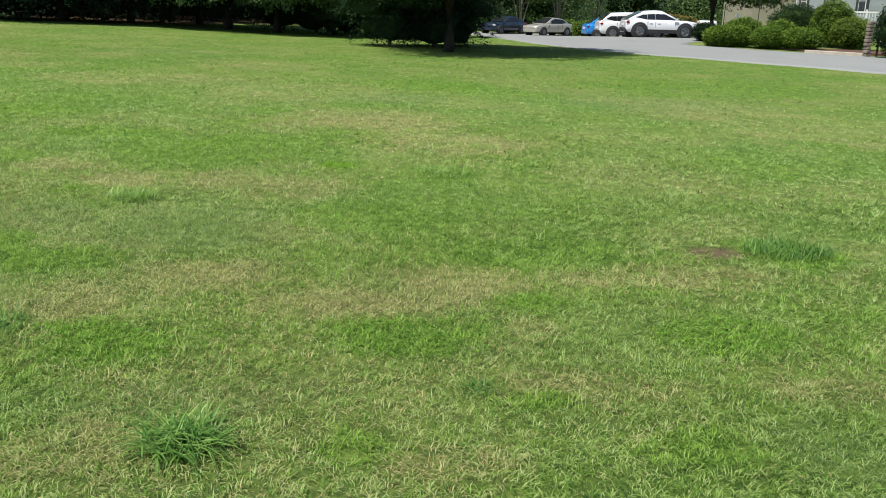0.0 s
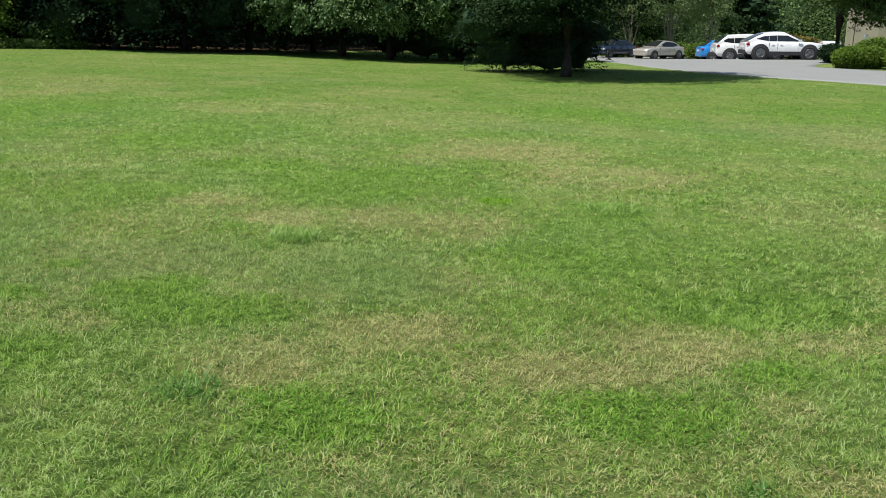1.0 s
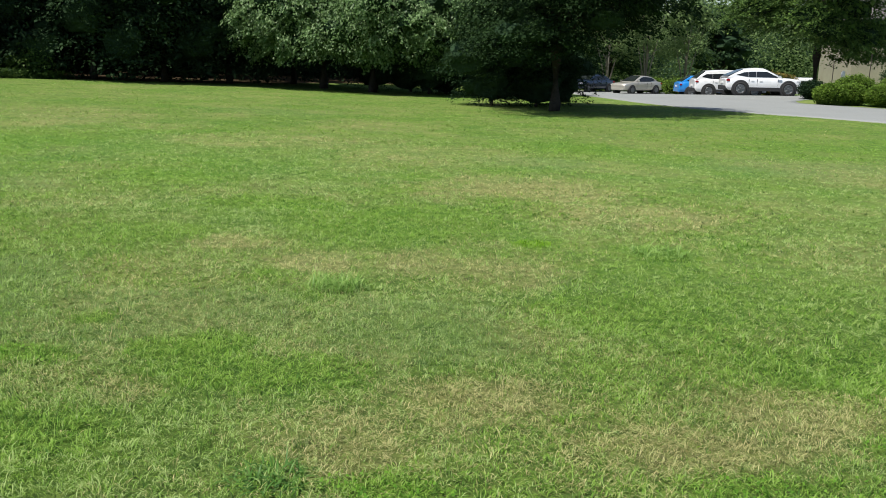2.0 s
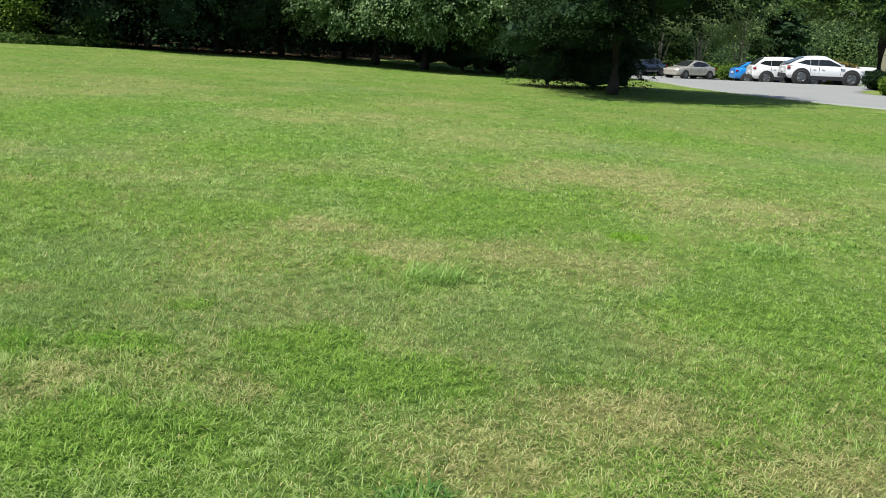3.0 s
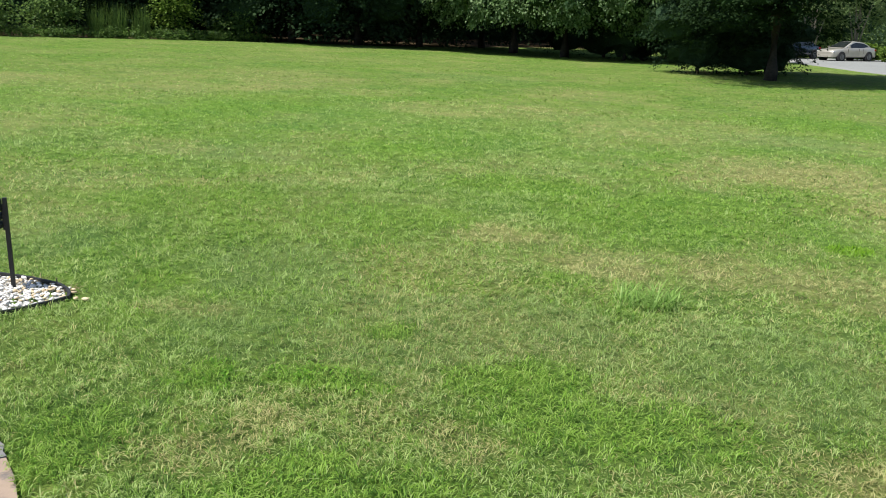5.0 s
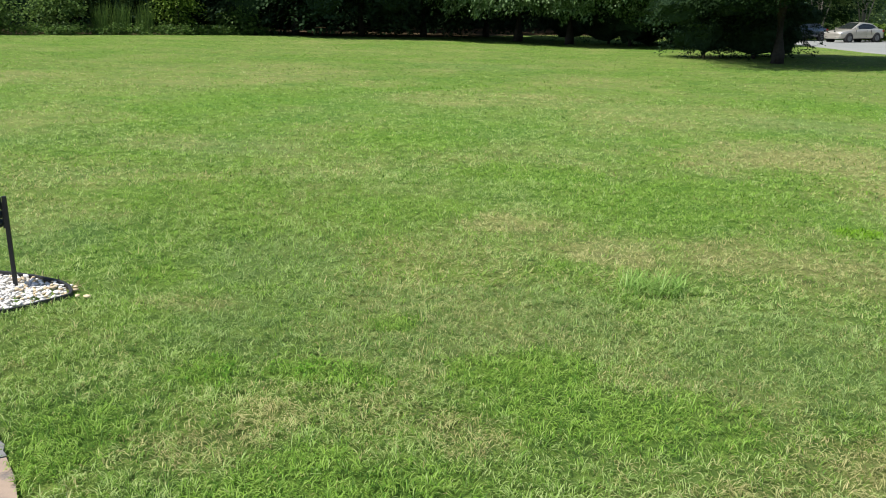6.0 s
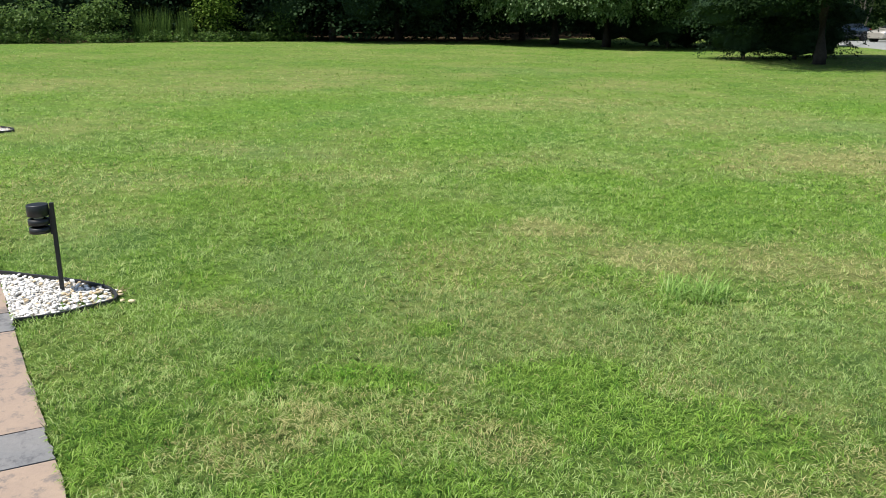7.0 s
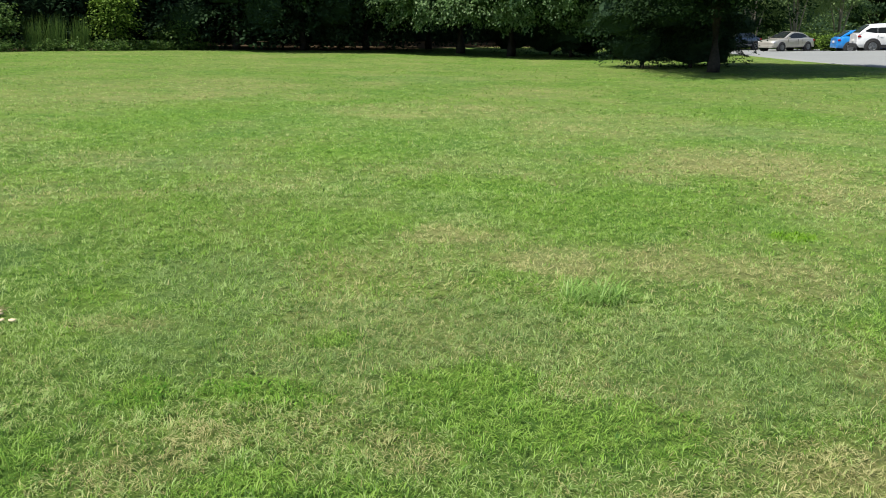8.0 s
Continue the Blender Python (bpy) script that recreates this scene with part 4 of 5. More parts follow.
def leafy_patch(x, y, rx, ry):
    """A low ragged mat of small flat leaves pressed into the turf."""
    n = int(7000 * math.pi * rx * ry)
    px, py = x + rx * rng.uniform(-1.25, 1.25, n), y + ry * rng.uniform(-1.25, 1.25, n)
    keep = (rng.random(n) < 0.75 * spots(px, py, [(x, y, rx, ry)]) * (0.3 + 0.7 * value_noise(px, py, 0.07))) & on_lawn(px, py)
    px, py = px[keep], py[keep]
    c = np.stack([px, py, ground_z(px, py) + rng.uniform(0.008, 0.034, len(px))], 1)
    return tagged(leaf_cloud("weed_patch", c, 1, 0.002, 0.017, M_CLOVER, 0.15), "low ragged mat of small green weed leaves in the lawn", "weed", kind="stuff")


for k in (0, 1, 2, 3, 9, 13, 14):
    leafy_patch(*CLOVER_SPOTS[k])
for x, dy in ((-18.7, 0.9), (-19.3, 1.1), (-18.1, 1.2)):
    y = float(woods_edge(x)) + dy
    grass_clump("tall_grass", x, y, 240, 1.35, 0.012, 0.4, M_SHADELEAF, "tall feathery wild grass at the woods' edge", 1.15, "tall grass")
grass_clump("dry_grass", 4.95, 34.0, 70, 0.22, 0.012, 0.6, M_DRYSTALK, "dry straw stalks at the foot of the trees", 0.7, "dry grass")

# ---- road and parking lot ----
ry = np.concatenate([np.arange(4, 40, 1.5), np.arange(40, 76.1, 1.5)])
rv, rf = [], []
cols = 14
for y in ry:
    x0 = float(road_edge(y)) if y >= 12 else 32 + (12 - y) * 1.25
    x1 = float(np.interp(y, [0, 20, 30, 38.5, 41, 44, 50, 76], [58, 34, 25.5, 20.3, 21.2, 27.5, 34, 36]))
    x1 = max(x1, x0 + 3)
    for k in range(cols + 1):
        x = x0 + (x1 - x0) * k / cols
        rv.append((x, y, gz(x, y) + 0.02))
rf = [(r * (cols + 1) + k, r * (cols + 1) + k + 1, (r + 1) * (cols + 1) + k + 1, (r + 1) * (cols + 1) + k) for r in range(len(ry) - 1) for k in range(cols)]
road = tagged(new("road", sheet("road", np.array(rv), np.array(rf), M_ASPHALT, True)), "weathered light grey asphalt drive and parking lot", "road", kind="structure")
solid = road.modifiers.new("thick", "SOLIDIFY")
solid.thickness, solid.offset = 0.12, -1


# ---- cars ----
def car(name, m, length, width, height, paint, shape, label, clad=False):
    """A car from lofted sections, nose to +x: body, cabin, glass, wheels, lamps, mirrors."""
    t = empty(name, m, label=label, category="car")
    W = width / 2
    body_x = [0.0, 0.03, 0.10, 0.25, 0.45, 0.62, 0.72, 0.86, 0.95, 0.985, 1.0]
    plan = [0.84, 0.92, 0.98, 1.0, 1.0, 1.0, 1.0, 0.98, 0.93, 0.87, 0.78]
    belt, cabin = shape["belt"], shape["cabin"]
    bm = bmesh.new()
    rings = []
    for fx, fw, fb in zip(body_x, plan, belt):
        w, zb, zt = W * fw, (0.34 if fx in (0.0, 1.0) else 0.26 if 0.03 < fx < 0.95 else 0.28), fb * height
        half = [(w * 0.86, zb), (w * 0.97, zb + 0.08), (w, zb + 0.30 * (zt - zb)), (w * 0.995, zb + 0.62 * (zt - zb)), (w * 0.955, zt - 0.06), (w * 0.90, zt), (w * 0.45, zt + 0.025)]
        ring = [(y, z) for y, z in half] + [(-y, z) for y, z in half[::-1]]
        rings.append([bm.verts.new((fx * length - length / 2, y, z)) for y, z in ring])
    for a, b in zip(rings, rings[1:]):
        for k in range(len(a)):
            bm.faces.new((a[k], b[k], b[(k + 1) % len(a)], a[(k + 1) % len(a)])).smooth = True
    bm.faces.new(rings[0])
    bm.faces.new(rings[-1][::-1])
    bmesh.ops.recalc_face_normals(bm, faces=bm.faces)
    part("body", bm, paint, t)
    X = lambda f: f * length - length / 2
    # cabin: base and roof outlines
    b0, r0, r1, b1 = [X(f) for f in cabin]
    zb, zr = shape["waist"] * height, height
    wb, wr = W * 0.90, W * 0.68
    bm = bmesh.new()
    def roof_at(x):
        if x < r0:
            return zb + (zr - 0.10 - zb) * ((x - b0) / (r0 - b0)) ** 0.85
        if x > r1:
            return zb + (zr - 0.04 - zb) * ((b1 - x) / (b1 - r1)) ** 0.92
        f = (x - r0) / (r1 - r0)
        return zr - 0.10 * (1 - f) ** 1.8 - 0.04 * f ** 2.5

    rr = []
    for x in [b0, b0 + (r0 - b0) * 0.5, r0, r0 + (r1 - r0) * 0.35, r0 + (r1 - r0) * 0.7, r1, r1 + (b1 - r1) * 0.5, b1]:
        z1 = roof_at(x)
        f = (z1 - zb) / (zr - zb)
        w0, w1 = wb * (0.95 + 0.05 * min(f * 2, 1)), wb + (wr - wb) * f
        half = [(w0, zb - 0.04), (w1, z1 - 0.05 * f), (w1 * 0.86, z1), (w1 * 0.4, z1 + 0.02 * f)]
        rr.append([bm.verts.new((x, y, z)) for y, z in half + [(-y, z) for y, z in half[::-1]]])
    for a, b in zip(rr, rr[1:]):
        for k in range(len(a)):
            bm.faces.new((a[k], b[k], b[(k + 1) % len(a)], a[(k + 1) % len(a)])).smooth = k not in (0, 6)
    bmesh.ops.recalc_face_normals(bm, faces=bm.faces)
    part("cabin", bm, paint, t)

    def side_y(z):
        f = (z - (zb - 0.04)) / (zr - 0.05 - zb + 0.04)
        return wb + (wr * 0.97 - wb) * f

    def panel(pts, material, nm, thick=0.012, lab=""):
        q = bmesh.new()
        lo = [q.verts.new(p) for p in pts]
        face = q.faces.new(lo)
        q.normal_update()
        ext = bmesh.ops.solidify(q, geom=[face], thickness=thick)
        bmesh.ops.recalc_face_normals(q, faces=q.faces)
        return part(nm, q, material, t, lab)

    zl, zu = zb + 0.03, zr - 0.15
    cuts = [b0 + 0.42 * (r0 - b0) + 0.10, r0 + 0.22 * (r1 - r0), r0 + 0.62 * (r1 - r0), b1 - 0.14 * (b1 - r1) - 0.10]
    for s in (1, -1):
        for i in range(3):
            a, b = cuts[i] + 0.008, cuts[i + 1] - 0.008
            line = [a + (b - a) * k / 4 for k in range(5)]
            tops = [max(zl + 0.02, min(roof_at(q) - 0.105, zr - 0.12)) for q in line]
            low = [(a, zl + (0.10 if i == 0 else 0.0)), (b, zl)]
            tops[0] = max(tops[0], low[0][1] + 0.015)
            panel([(q, s * (side_y(z) + 0.013), z) for q, z in low + list(zip(line, tops))[::-1]], M_CARGLASS, "side_window")
        # door seams and handles
        for xs in (cuts[1], cuts[2] + 0.02, cuts[3] - 0.05):
            part("door_seam", box(bmesh.new(), xs - 0.006, s * W * 0.985 - 0.012, 0.42, xs + 0.006, s * W * 0.985 + 0.012, zb - 0.05), M_HOLE, t)
        for xs in (cuts[1] + 0.12, cuts[2] + 0.14):
            part("door_handle", box(bmesh.new(), xs, s * W - 0.02, zb - 0.165, xs + 0.15, s * W + 0.012, zb - 0.14, 0.005), paint, t)
        mx = cuts[3] - 0.02
        part("wing_mirror", box(bmesh.new(), mx - 0.09, s * (W + 0.02) - 0.04, zb + 0.0, mx + 0.09, s * (W + 0.09) + 0.05, zb + 0.14, 0.03), paint, t)
        if clad:
            part("sill_cladding", box(bmesh.new(), X(0.24), s * W * 0.985 - 0.03, 0.24, X(0.80), s * W * 0.985 + 0.035, 0.44, 0.012), M_CLAD, t, "black plastic sill")
        part("tail_lamp", box(bmesh.new(), X(0.008), s * W * 0.80 - 0.13, zb - 0.20, X(0.05), s * W * 0.80 + 0.13, zb - 0.08, 0.03), M_REDLENS, t, "red tail lamp")
        part("headlight", box(bmesh.new(), X(0.925), s * W * 0.74 - 0.16, belt[9] * height - 0.10, X(0.985), s * W * 0.74 + 0.14, belt[9] * height + 0.02, 0.03), M_CLEARLENS, t, "clear headlight")
    hw = wb * 0.80
    panel([(b1 - 0.06, hw, zb + 0.05), (b1 - 0.06, -hw, zb + 0.05), (r1 + 0.05, -wr * 0.80, zr - 0.065), (r1 + 0.05, wr * 0.80, zr - 0.055)], M_CARGLASS, "windscreen", 0.03)
    panel([(b0 + 0.04, -hw, zb + 0.06), (b0 + 0.04, hw, zb + 0.06), (r0 - 0.05, wr * 0.80, zr - 0.12), (r0 - 0.05, -wr * 0.80, zr - 0.12)], M_CARGLASS, "rear_window", 0.03)
    part("front_bumper", box(bmesh.new(), X(0.95), -W * 0.74, 0.27, X(1.004), W * 0.74, 0.48, 0.04), M_CLAD if clad else paint, t)
    part("rear_bumper", box(bmesh.new(), X(-0.006), -W * 0.84, 0.28, X(0.06), W * 0.84, 0.52, 0.04), M_CLAD if clad else paint, t)
    part("number_plate", box(bmesh.new(), X(-0.012), -0.15, 0.62, X(0.02), 0.15, 0.74, 0.004), M_TRIM, t)
    r = shape["wheel"]
    for fx in (0.19, 0.82):
        for s in (1, -1):
            cx = X(fx)
            face = Matrix.Translation((cx, s * (W - 0.10), r)) @ Matrix.Rotation(-s * math.pi / 2, 4, "X")
            arch = part("wheel_arch", lathe(bmesh.new(), [(r * 1.30, -0.10), (r * 1.32, 0.10), (r * 1.24, 0.125), (r * 1.06, 0.115)], 28, face), M_CLAD, t, "black wheel arch")
            wheel = part("wheel", lathe(bmesh.new(), [(r * 0.5, -0.06), (r * 0.95, -0.05), (r, 0.0), (r, 0.11), (r * 0.95, 0.15), (r * 0.70, 0.145), (r * 0.66, 0.11)], 28, face), M_TYRE, t)
            q = bmesh.new()
            lathe(q, [(r * 0.66, 0.10), (r * 0.66, 0.148), (r * 0.60, 0.15), (r * 0.58, 0.118)], 28, face)
            lathe(q, [(r * 0.16, 0.12), (r * 0.16, 0.158), (r * 0.10, 0.162)], 12, face)
            for k in range(5):
                a = 2 * math.pi * k / 5
                rod(q, face @ Vector((0.1 * r * math.cos(a), 0.1 * r * math.sin(a), 0.145)), face @ Vector((0.64 * r * math.cos(a), 0.64 * r * math.sin(a), 0.142)), r * 0.085, r * 0.075, 6)
            part("rim", q, M_RIM, wheel, "silver alloy rim")
    return t


CROSSOVER = {"belt": [0.56, 0.61, 0.63, 0.63, 0.625, 0.625, 0.625, 0.615, 0.585, 0.555, 0.47], "cabin": (0.02, 0.24, 0.50, 0.75), "waist": 0.635, "wheel": 0.36}
SUV = {"belt": [0.60, 0.63, 0.645, 0.645, 0.64, 0.64, 0.64, 0.62, 0.59, 0.55, 0.46], "cabin": (0.02, 0.16, 0.54, 0.78), "waist": 0.63, "wheel": 0.35}
SEDAN = {"belt": [0.56, 0.64, 0.66, 0.655, 0.645, 0.64, 0.635, 0.60, 0.55, 0.50, 0.42], "cabin": (0.11, 0.27, 0.52, 0.74), "waist": 0.645, "wheel": 0.31}
HATCH = {"belt": [0.60, 0.66, 0.68, 0.66, 0.64, 0.63, 0.63, 0.59, 0.54, 0.50, 0.42], "cabin": (0.03, 0.20, 0.52, 0.76), "waist": 0.635, "wheel": 0.31}
car("car", on(22.45, 46.8, -10, 0.02), 4.12, 1.75, 1.5, M_WHITEPAINT, CROSSOVER, "white compact crossover with black cladding parked in the lot", True)
car("car", on(24.25, 54.5, -10, 0.02), 4.6, 1.84, 1.68, M_WHITEPAINT, SUV, "white sport utility car parked behind another white car", True)
car("car", on(25.25, 60.0, -8, 0.02), 4.2, 1.75, 1.46, M_BLUEPAINT, HATCH, "bright blue hatchback parked beyond the white cars")
car("car", on(24.1, 71.0, 209, 0.02), 4.6, 1.78, 1.47, M_SILVERPAINT, SEDAN, "beige sedan parked along the lot's far edge")
car("car", on(20.8, 73.0, 215, 0.02), 4.5, 1.8, 1.48, M_DARKPAINT, SEDAN, "dark blue sedan half hidden beneath the trees")

# ---- the house and its front ----
house = empty("house", pose(41.2, 62.0, -0.4, 0, 0, -101.5), label="pale grey clapboard house with white trim behind bushes", category="house")
part("wall", box(bmesh.new(), 0, 0, 0, 24, 9, 5.6), M_SIDING, house)
part("gable_wing", box(bmesh.new(), -7.0, -3.4, 0, -0.02, 6, 5.6), M_TANWALL, house, "tan side wing")
for i in range(26):
    z = 0.3 + i * 0.2
    part("clapboard", box(bmesh.new(), 0.1, -0.022, z, 23.9, -0.001, z + 0.185), M_SIDING, house)
part("corner_board", box(bmesh.new(), -0.03, -0.05, 0, 0.14, 0.0, 5.6), M_TRIM, house)
bm = bmesh.new()
v = [bm.verts.new(p) for p in ((-0.4, -0.6, 5.6), (24.6, -0.6, 5.6), (24.6, 9.6, 5.6), (-0.4, 9.6, 5.6), (-0.4, 4.5, 8.4), (24.6, 4.5, 8.4))]
v += [bm.verts.new(p) for p in ((-7.6, -4.0, 5.61), (0.5, -4.0, 5.61), (0.5, 6.6, 5.61), (-7.6, 6.6, 5.61), (-3.5, -4.0, 8.0), (-3.5, 6.6, 8.0))]
for q in ((0, 1, 5, 4), (2, 3, 4, 5), (0, 4, 3), (1, 2, 5), (0, 3, 2, 1), (6, 10, 11, 9), (7, 8, 11, 10), (6, 7, 10), (8, 9, 11), (6, 9, 8, 7)):
    bm.faces.new([v[k] for k in q])
part("roof", bm, M_ROOF, house)
for x in (1.5, 5.85, 10.9, 15.6):
    win = part("window", box(bmesh.new(), x - 0.52, -0.07, 2.15, x + 0.52, 0.0, 3.65, 0.01), M_TRIM, house, "white framed window")
    for z0, z1 in ((2.23, 2.87), (2.93, 3.57)):
        part("pane", box(bmesh.new(), x - 0.43, -0.078, z0, x + 0.43, -0.066, z1), M_PANE, win)
    for s in (-1, 1):
        part("shutter", box(bmesh.new(), x + s * 0.72 - 0.18, -0.06, 2.15, x + s * 0.72 + 0.18, -0.024, 3.65, 0.008), M_SHUTTER, house, "dark shutter")

pil = empty("stone_pillar", on(24.35, 31.2), label="rough stacked stone pillar beside the road", category="pillar")
for k in range(10):
    q, w, h0 = bmesh.new(), 0.10 + 0.05 * rng.random(), k * 0.145
    box(q, -w, -0.12, h0, w * 0.8, 0.12, h0 + 0.13, 0.03)
    stone = part("stone", q, M_STONE, pil)
    stone.rotation_euler[2] = rng.uniform(-0.25, 0.25)
part("core", box(bmesh.new(), -0.07, -0.07, 0, 0.07, 0.07, 1.42), M_JOINT, pil)
post = thing("gate_post", box(bmesh.new(), -0.03, -0.03, -0.05, 0.03, 0.03, 1.9, 0.006), M_STAKE, on(24.9, 31.3), label="dark weathered wooden post near the stone pillar", category="post")
thing("timber_edging", box(bmesh.new(), -1.35, -0.09, -0.05, 1.35, 0.09, 0.13, 0.02), M_KERB, pose(23.75, 32.3, gz(23.75, 32.3) + 0.02, 0, 0, -57), label="pale timber edging along a mulched bed", category="edging")
bm = bmesh.new()
bmesh.ops.create_circle(bm, cap_ends=True, segments=28, radius=1)
for v in bm.verts:
    v.co = Vector((v.co.x * 3.6, v.co.y * 1.5, 0.06 + 0.02 * noise.noise(v.co * 5)))
bmesh.ops.solidify(bm, geom=bm.faces[:], thickness=0.1)
thing("mulch_bed", bm, M_MULCH, pose(25.9, 34.0, gz(25.9, 34) + 0.03, 0, 0, -52), label="reddish brown mulch bed under the bushes", category="mulch")
for x, y, h, a in ((23.6, 41.6, 1.9, 3), (25.3, 41.2, 2.3, 10)):
    thing("stake", rod(bmesh.new(), (0, 0, -0.2), (0.12 * h * math.sin(radians(a)), 0, h), 0.025, 0.02, 8), M_STAKE, on(x, y), label="thin dark metal stake standing in the shrubs", category="stake")

# ---- the stone path ----
path = empty("path", pose(EDGE.x, EDGE.y, gz(EDGE.x, EDGE.y), 0, 0, math.degrees(math.atan2(ALONG.y, ALONG.x))), label="path of large tan and grey stone slabs", category="path", kind="structure")
SLOPE_Z = gz(EDGE.x + ALONG.x, EDGE.y + ALONG.y) - gz(EDGE.x, EDGE.y)
CROSS_Z = gz(EDGE.x - ACROSS.x, EDGE.y - ACROSS.y) - gz(EDGE.x, EDGE.y)
bm = bmesh.new()
vs = [bm.verts.new((s, c, SLOPE_Z * s + CROSS_Z * c + z)) for z in (-0.09, -0.012) for s, c in ((-14, 0.015), (14, 0.015), (14, 1.5), (-14, 1.5))]
for q in ((4, 5, 6, 7), (0, 3, 2, 1), (0, 1, 5, 4), (1, 2, 6, 5), (2, 3, 7, 6), (3, 0, 4, 7)):
    bm.faces.new([vs[k] for k in q])
part("joint_bed", bm, M_JOINT, path)
rows = [-14.0, -13.1, -12.6, -11.5, -10.8, -10.4, -9.3, -8.6, -8.1, -7.0, -6.1, -5.6, -4.6, -4.2, -3.3, -2.6, -2.2, -1.2, -0.55, 0.31, 0.586, 1.73, 2.02, 2.75, 3.35, 3.7, 4.8, 5.2, 6.1, 6.7, 7.8, 8.2, 9.3, 10.2, 10.6, 11.7, 12.3, 13.3, 14.0]
prng = random.Random(5)
for i, (a, b) in enumerate(zip(rows, rows[1:])):
    cuts = [0.0, prng.choice((0.55, 0.75, 0.95)), 1.52] if b - a > 0.4 else [0.0, prng.choice((0.4, 0.9)), 1.52]
    for j, (c, d) in enumerate(zip(cuts, cuts[1:])):
        bm = bmesh.new()
        n = 6
        edge = lambda k: 0.008 * prng.uniform(-1, 1)
        ring = [(a + 0.006 + (b - a - 0.012) * k / n, c + 0.006 + edge(k)) for k in range(n)] + [(b - 0.006 + edge(k), c + 0.006 + (d - c - 0.012) * k / 3) for k in range(3)]
        ring += [(b - 0.006 - (b - a - 0.012) * k / n, d - 0.006 + edge(k)) for k in range(n)] + [(a + 0.006 + edge(k), d - 0.006 - (d - c - 0.012) * k / 3) for k in range(3)]
        top = [bm.verts.new((s, q, SLOPE_Z * s + CROSS_Z * q + 0.012)) for s, q in ring]
        low = [bm.verts.new((s, q, SLOPE_Z * s + CROSS_Z * q - 0.05)) for s, q in ring]
        bm.faces.new(top)
        for k in range(len(ring)):
            bm.faces.new((low[k], low[(k + 1) % len(ring)], top[(k + 1) % len(ring)], top[k]))
        bmesh.ops.recalc_face_normals(bm, faces=bm.faces)
        grey = (i + j) % 3 == 0 if abs(a - 1) > 1.9 else (j == 0 and a in (0.31, 1.73)) or (j == 1 and a in (-0.55, 0.586))
        part("slab", bm, M_SLAB_GREY if grey else M_SLAB_TAN, path)

# ---- pebble beds with black edging ----
PEBBLES = []
for k in range(7):
    bm = bmesh.new()
    bmesh.ops.create_icosphere(bm, subdivisions=1, radius=1)
    for v in bm.verts:
        v.co *= 0.85 + 0.35 * noise.noise(v.co * 1.3 + Vector((k * 3.1, 0, 0)))
    for f in bm.faces:
        f.smooth = True
    for mt in (M_PEBBLE, M_TANPEBBLE):
        me = bpy.data.meshes.new("pebble")
        bm.to_mesh(me)
        me.materials.append(mt)
        PEBBLES.append(me)
    bm.free()


def along(s, c, up=0.0):
    x, y = EDGE.x + ALONG.x * s + ACROSS.x * c, EDGE.y + ALONG.y * s + ACROSS.y * c
    return Vector((x, y, gz(x, y) + up))


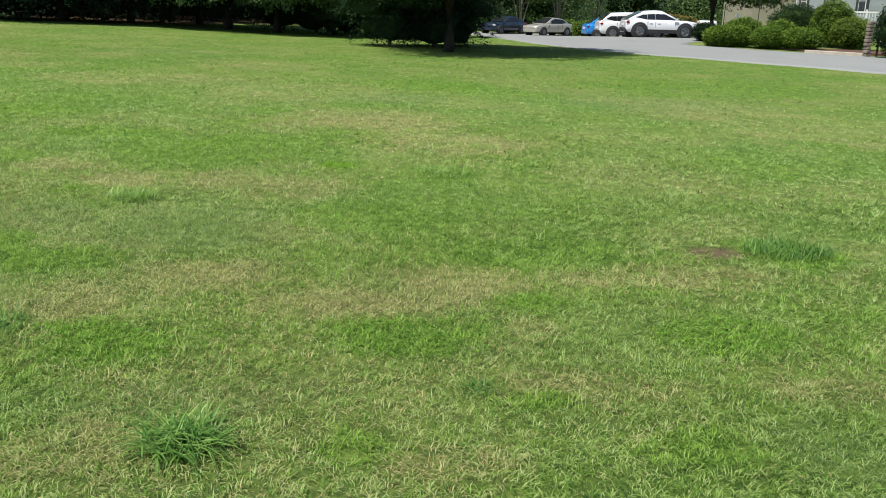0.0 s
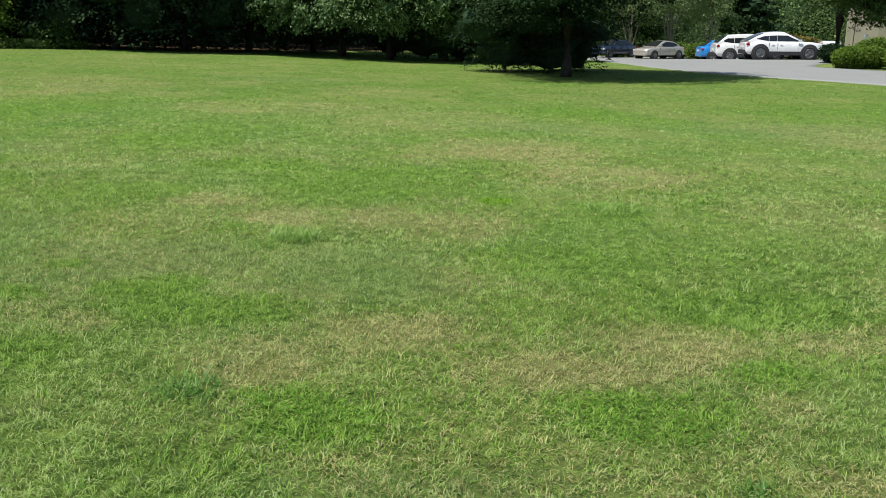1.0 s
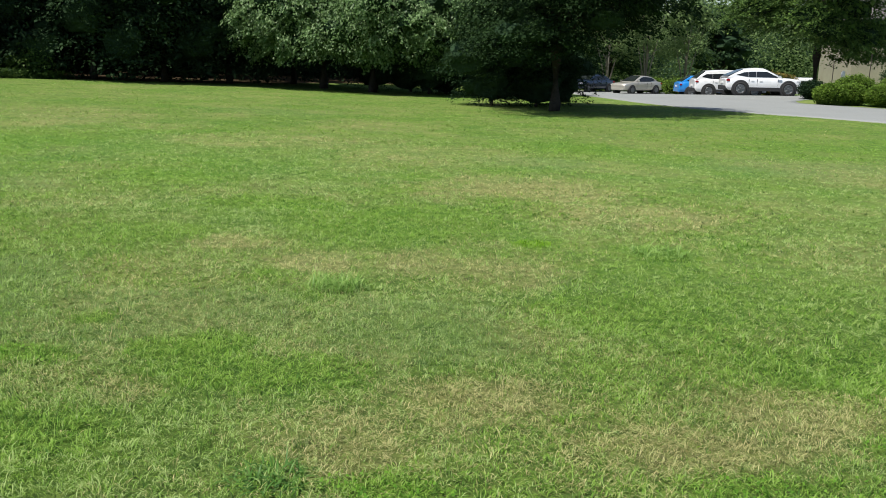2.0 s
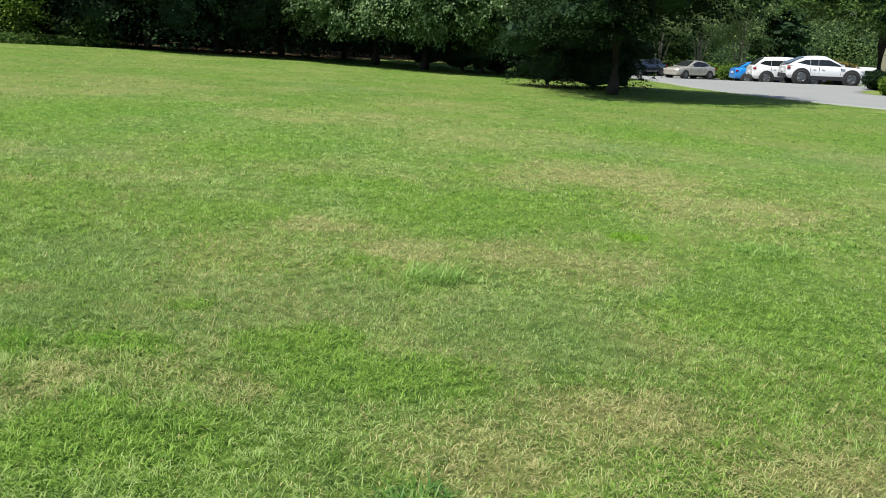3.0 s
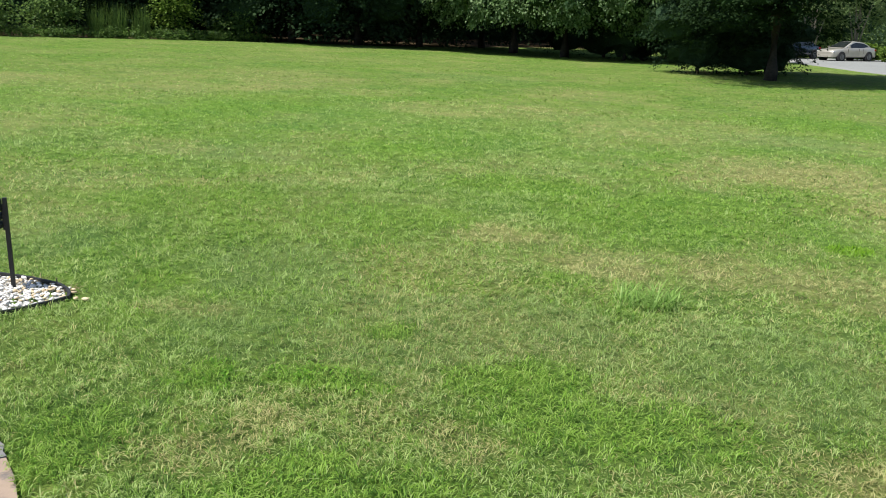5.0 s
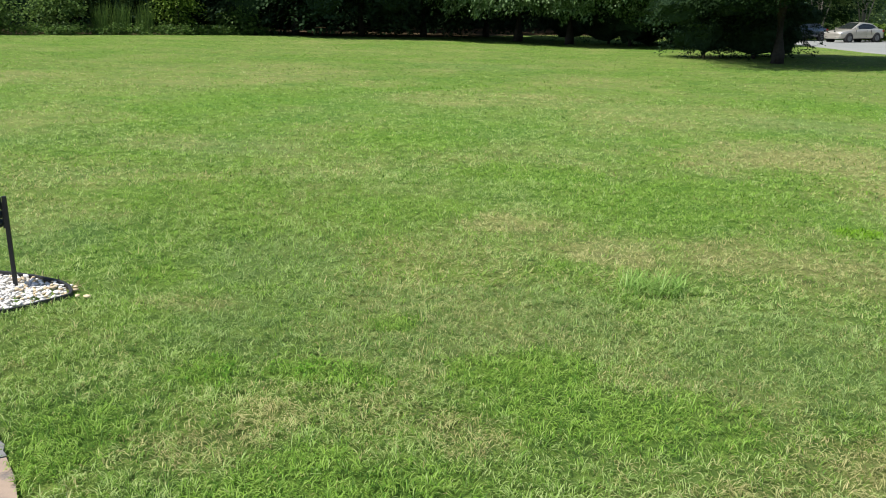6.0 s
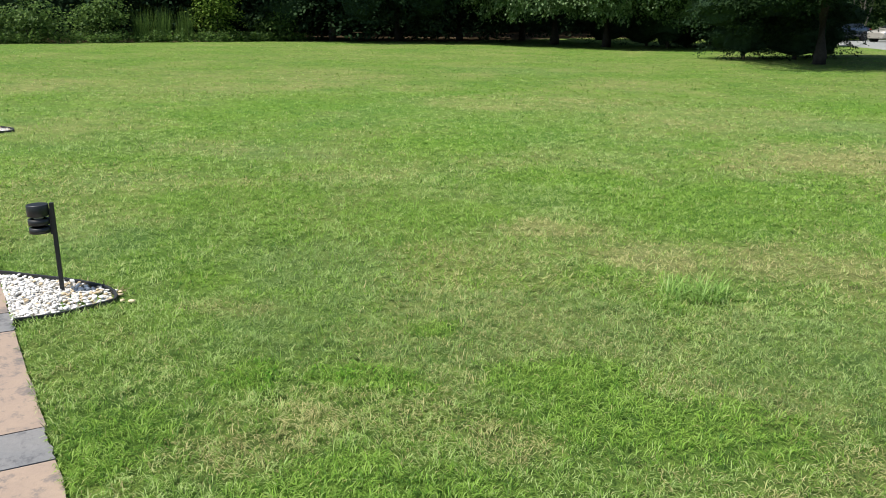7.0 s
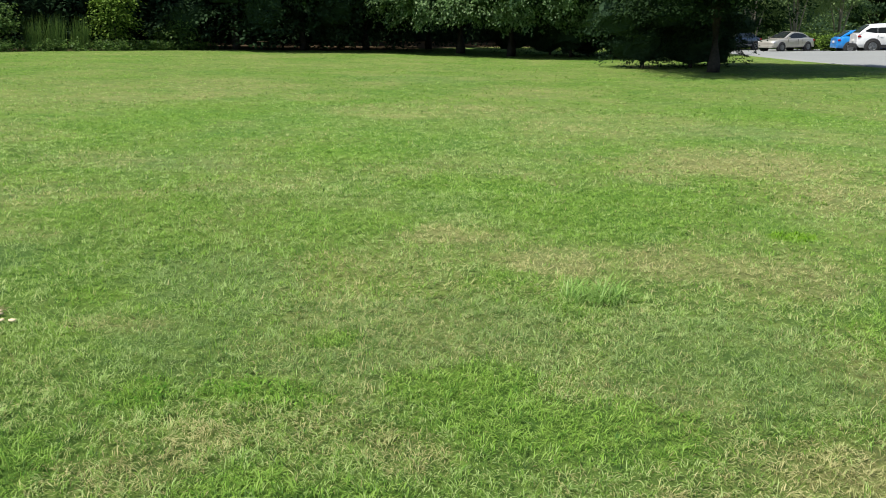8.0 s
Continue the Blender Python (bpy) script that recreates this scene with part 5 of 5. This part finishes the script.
def pebble_bed(s0, scale, count, label):
    t = empty("pebble_bed", pose(0, 0, 0), label=label, category="pebble bed", kind="structure")
    rim = [along(s0 + a * scale, c * scale, 0.006) for a, c in BED_OUTLINE]
    bm = bmesh.new()
    bm.faces.new([bm.verts.new(p) for p in rim])
    bmesh.ops.recalc_face_normals(bm, faces=bm.faces)
    part("bed_floor", bm, M_GRAVELBED, t)
    bm = bmesh.new()
    prev = None
    for k, p in enumerate(rim):
        d = (rim[min(k + 1, len(rim) - 1)] - rim[max(k - 1, 0)]).normalized()
        side = Vector((d.y, -d.x, 0)) * 0.007
        q = [bm.verts.new(p + o) for o in (side + Vector((0, 0, -0.05)), side + Vector((0, 0, 0.027)), -side + Vector((0, 0, 0.027)), -side + Vector((0, 0, -0.05)))]
        if prev:
            for j in range(4):
                bm.faces.new((prev[j], q[j], q[(j + 1) % 4], prev[(j + 1) % 4]))
        else:
            bm.faces.new(q)
        prev = q
    bm.faces.new(prev)
    bmesh.ops.recalc_face_normals(bm, faces=bm.faces)
    part("edging", bm, M_EDGING, t, "black plastic landscape edging")
    ball = PEBBLES[0]
    co = np.array([tuple(q.co) for q in ball.vertices])
    fc = np.array([tuple(q.vertices) for q in ball.polygons])
    fill_v, fill_f = [], []
    while len(fill_v) < count * 3:
        a, c = prng.uniform(0, 0.9), prng.uniform(0.0, 0.5)
        if inside(np.array((a - 0.45) * 1.03 + 0.45), np.array(c * 1.03), BED_OUTLINE):
            r = prng.uniform(0.007, 0.014)
            turn = np.array(Euler((prng.uniform(-.6, .6), prng.uniform(-.6, .6), prng.uniform(0, 6.3))).to_matrix())
            fill_v.append((co * np.array([r * 1.35, r, r * 0.65])) @ turn.T + np.array(along(s0 + a * scale, c * scale, 0.010 + 0.004 * prng.random())))
            fill_f.append(fc + len(co) * (len(fill_v) - 1))
    fill = new("pebble_fill", sheet("pebble_fill", np.concatenate(fill_v), np.concatenate(fill_f), M_PEBBLE, True))
    fill.parent = t
    fill["kind"] = "stuff"
    made = 0
    while made < count:
        a, c = prng.uniform(0, 0.9), prng.uniform(0.01, 0.5)
        if not inside(np.array((a - 0.45) * 1.05 + 0.45), np.array(c * 1.04), BED_OUTLINE):
            continue
        tan = prng.random() < (0.5 if c > 0.26 else 0.10)
        ob = new("pebble", PEBBLES[prng.randrange(7) * 2 + int(tan)])
        ob.parent = t
        r = prng.uniform(0.008, 0.016)
        ob.matrix_world = Matrix.Translation(along(s0 + a * scale, c * scale, 0.014 + r * 0.3 + 0.010 * prng.random())) @ Euler((prng.uniform(-.4, .4), prng.uniform(-.4, .4), prng.uniform(0, 6.3))).to_matrix().to_4x4() @ Matrix.Diagonal((r * 1.3, r, r * 0.6, 1))
        made += 1
    return t


pebble_bed(*BEDS[0], 290, "wedge of white pebbles in black edging beside the path")
pebble_bed(*BEDS[1], 200, "white pebble bed farther along the path")
for a, c in ((1.93, 0.53), (1.90, 0.57), (2.04, 0.54), (2.09, 0.55), (2.12, 0.53)):
    ob = tagged(new("pebble", PEBBLES[prng.randrange(14)]), "loose pale pebble lying in the grass", "pebble", "loose pebbles beside the bed")
    r = prng.uniform(0.012, 0.022)
    ob.matrix_world = Matrix.Translation(along(a, c, 0.022)) @ Euler((0, 0, prng.uniform(0, 6))).to_matrix().to_4x4() @ Matrix.Diagonal((r * 1.3, r, r * 0.6, 1))

for k in range(3):
    spot = along(2.12 + 0.13 * k, 0.50 - 0.05 * k + 0.03 * (k == 0))
    grass_clump("dry_straw", spot.x, spot.y, 60, 0.07, 0.004, 0.07, M_DRYSTALK, "dry brown straw lying beside the pebble bed", -0.25, "dry grass")

# ---- path lamp ----
lamp = empty("path_lamp", on(-4.945, 5.515, 20, 0.0), label="black metal path lamp with louvred round head", category="path lamp")
part("post", box(bmesh.new(), -0.011, -0.010, -0.1, 0.011, 0.010, 0.508, 0.002), M_BLACKMETAL, lamp)
HEAD = Matrix.Translation((-0.072, 0.0, -0.027))
part("cap", lathe(bmesh.new(), [(0.053, 0.468), (0.056, 0.470), (0.056, 0.526), (0.053, 0.530)], 32, HEAD), M_BLACKMETAL, lamp)
part("lens", lathe(bmesh.new(), [(0.024, 0.452), (0.024, 0.469)], 24, HEAD), M_LAMPGLASS, lamp, "frosted pale lens")
for z in (0.422, 0.376):
    part("louvre", lathe(bmesh.new(), [(0.051, z), (0.055, z), (0.055, z + 0.030), (0.036, z + 0.033), (0.036, z + 0.029), (0.051, z + 0.027), (0.051, z + 0.001)], 32, HEAD), M_BLACKMETAL, lamp)
part("bracket", box(bmesh.new(), -0.020, -0.006, 0.335, -0.010, 0.006, 0.475, 0.001), M_BLACKMETAL, lamp)

# ---- small white things before the house ----
rail = empty("porch", on(33.2, 45.0, -37), label="small raised porch with white painted railing before the house", category="porch")
part("deck", box(bmesh.new(), -0.2, 0.0, -0.1, 3.6, 1.6, 0.62, 0.01), M_TRIM, rail, "white boarded deck")
for k in range(4):
    part("post", box(bmesh.new(), k * 1.1 - 0.05, -0.05, 0.62, k * 1.1 + 0.05, 0.05, 1.75, 0.008), M_TRIM, rail)
for z in (0.75, 1.55):
    part("rail", box(bmesh.new(), -0.05, -0.03, z, 3.35, 0.03, z + 0.09, 0.006), M_TRIM, rail)
for k in range(20):
    part("baluster", box(bmesh.new(), 0.12 + k * 0.16, -0.018, 0.80, 0.155 + k * 0.16, 0.018, 1.57), M_TRIM, rail)
thing("white_post", lathe(bmesh.new(), [(0.06, -0.1), (0.06, 1.0), (0.11, 1.05), (0.11, 1.3), (0.04, 1.38)], 14), M_TRIM, on(27.2, 46.5), label="short white lamp post among the bushes", category="post")

# ---- a white van beyond the tree by the house ----
van = empty("van", on(32.6, 60.0, 62, 0.0), label="white van partly hidden behind a tree trunk", category="van")
part("body", box(bmesh.new(), -2.2, -0.75, 0.35, 2.2, 0.75, 1.5, 0.16), M_WHITEPAINT, van)
part("rear_window", box(bmesh.new(), -2.23, -0.4, 1.05, -2.19, 0.4, 1.28, 0.015), M_CARGLASS, van)
for s in (-1, 1):
    part("tail_lamp", box(bmesh.new(), -2.23, s * 0.62 - 0.05, 0.8, -2.18, s * 0.62 + 0.05, 1.1, 0.012), M_REDLENS, van, "red tail lamp")
    part("side_window", box(bmesh.new(), 0.5, s * 0.755 - 0.012, 1.05, 1.7, s * 0.755 + 0.012, 1.3, 0.008), M_CARGLASS, van)
    for x in (-1.4, 1.4):
        part("wheel", lathe(bmesh.new(), [(0.2, -0.1), (0.33, -0.09), (0.34, 0.08), (0.2, 0.1)], 22, Matrix.Translation((x, s * 0.68, 0.33)) @ Matrix.Rotation(math.pi / 2, 4, "X")), M_TYRE, van)
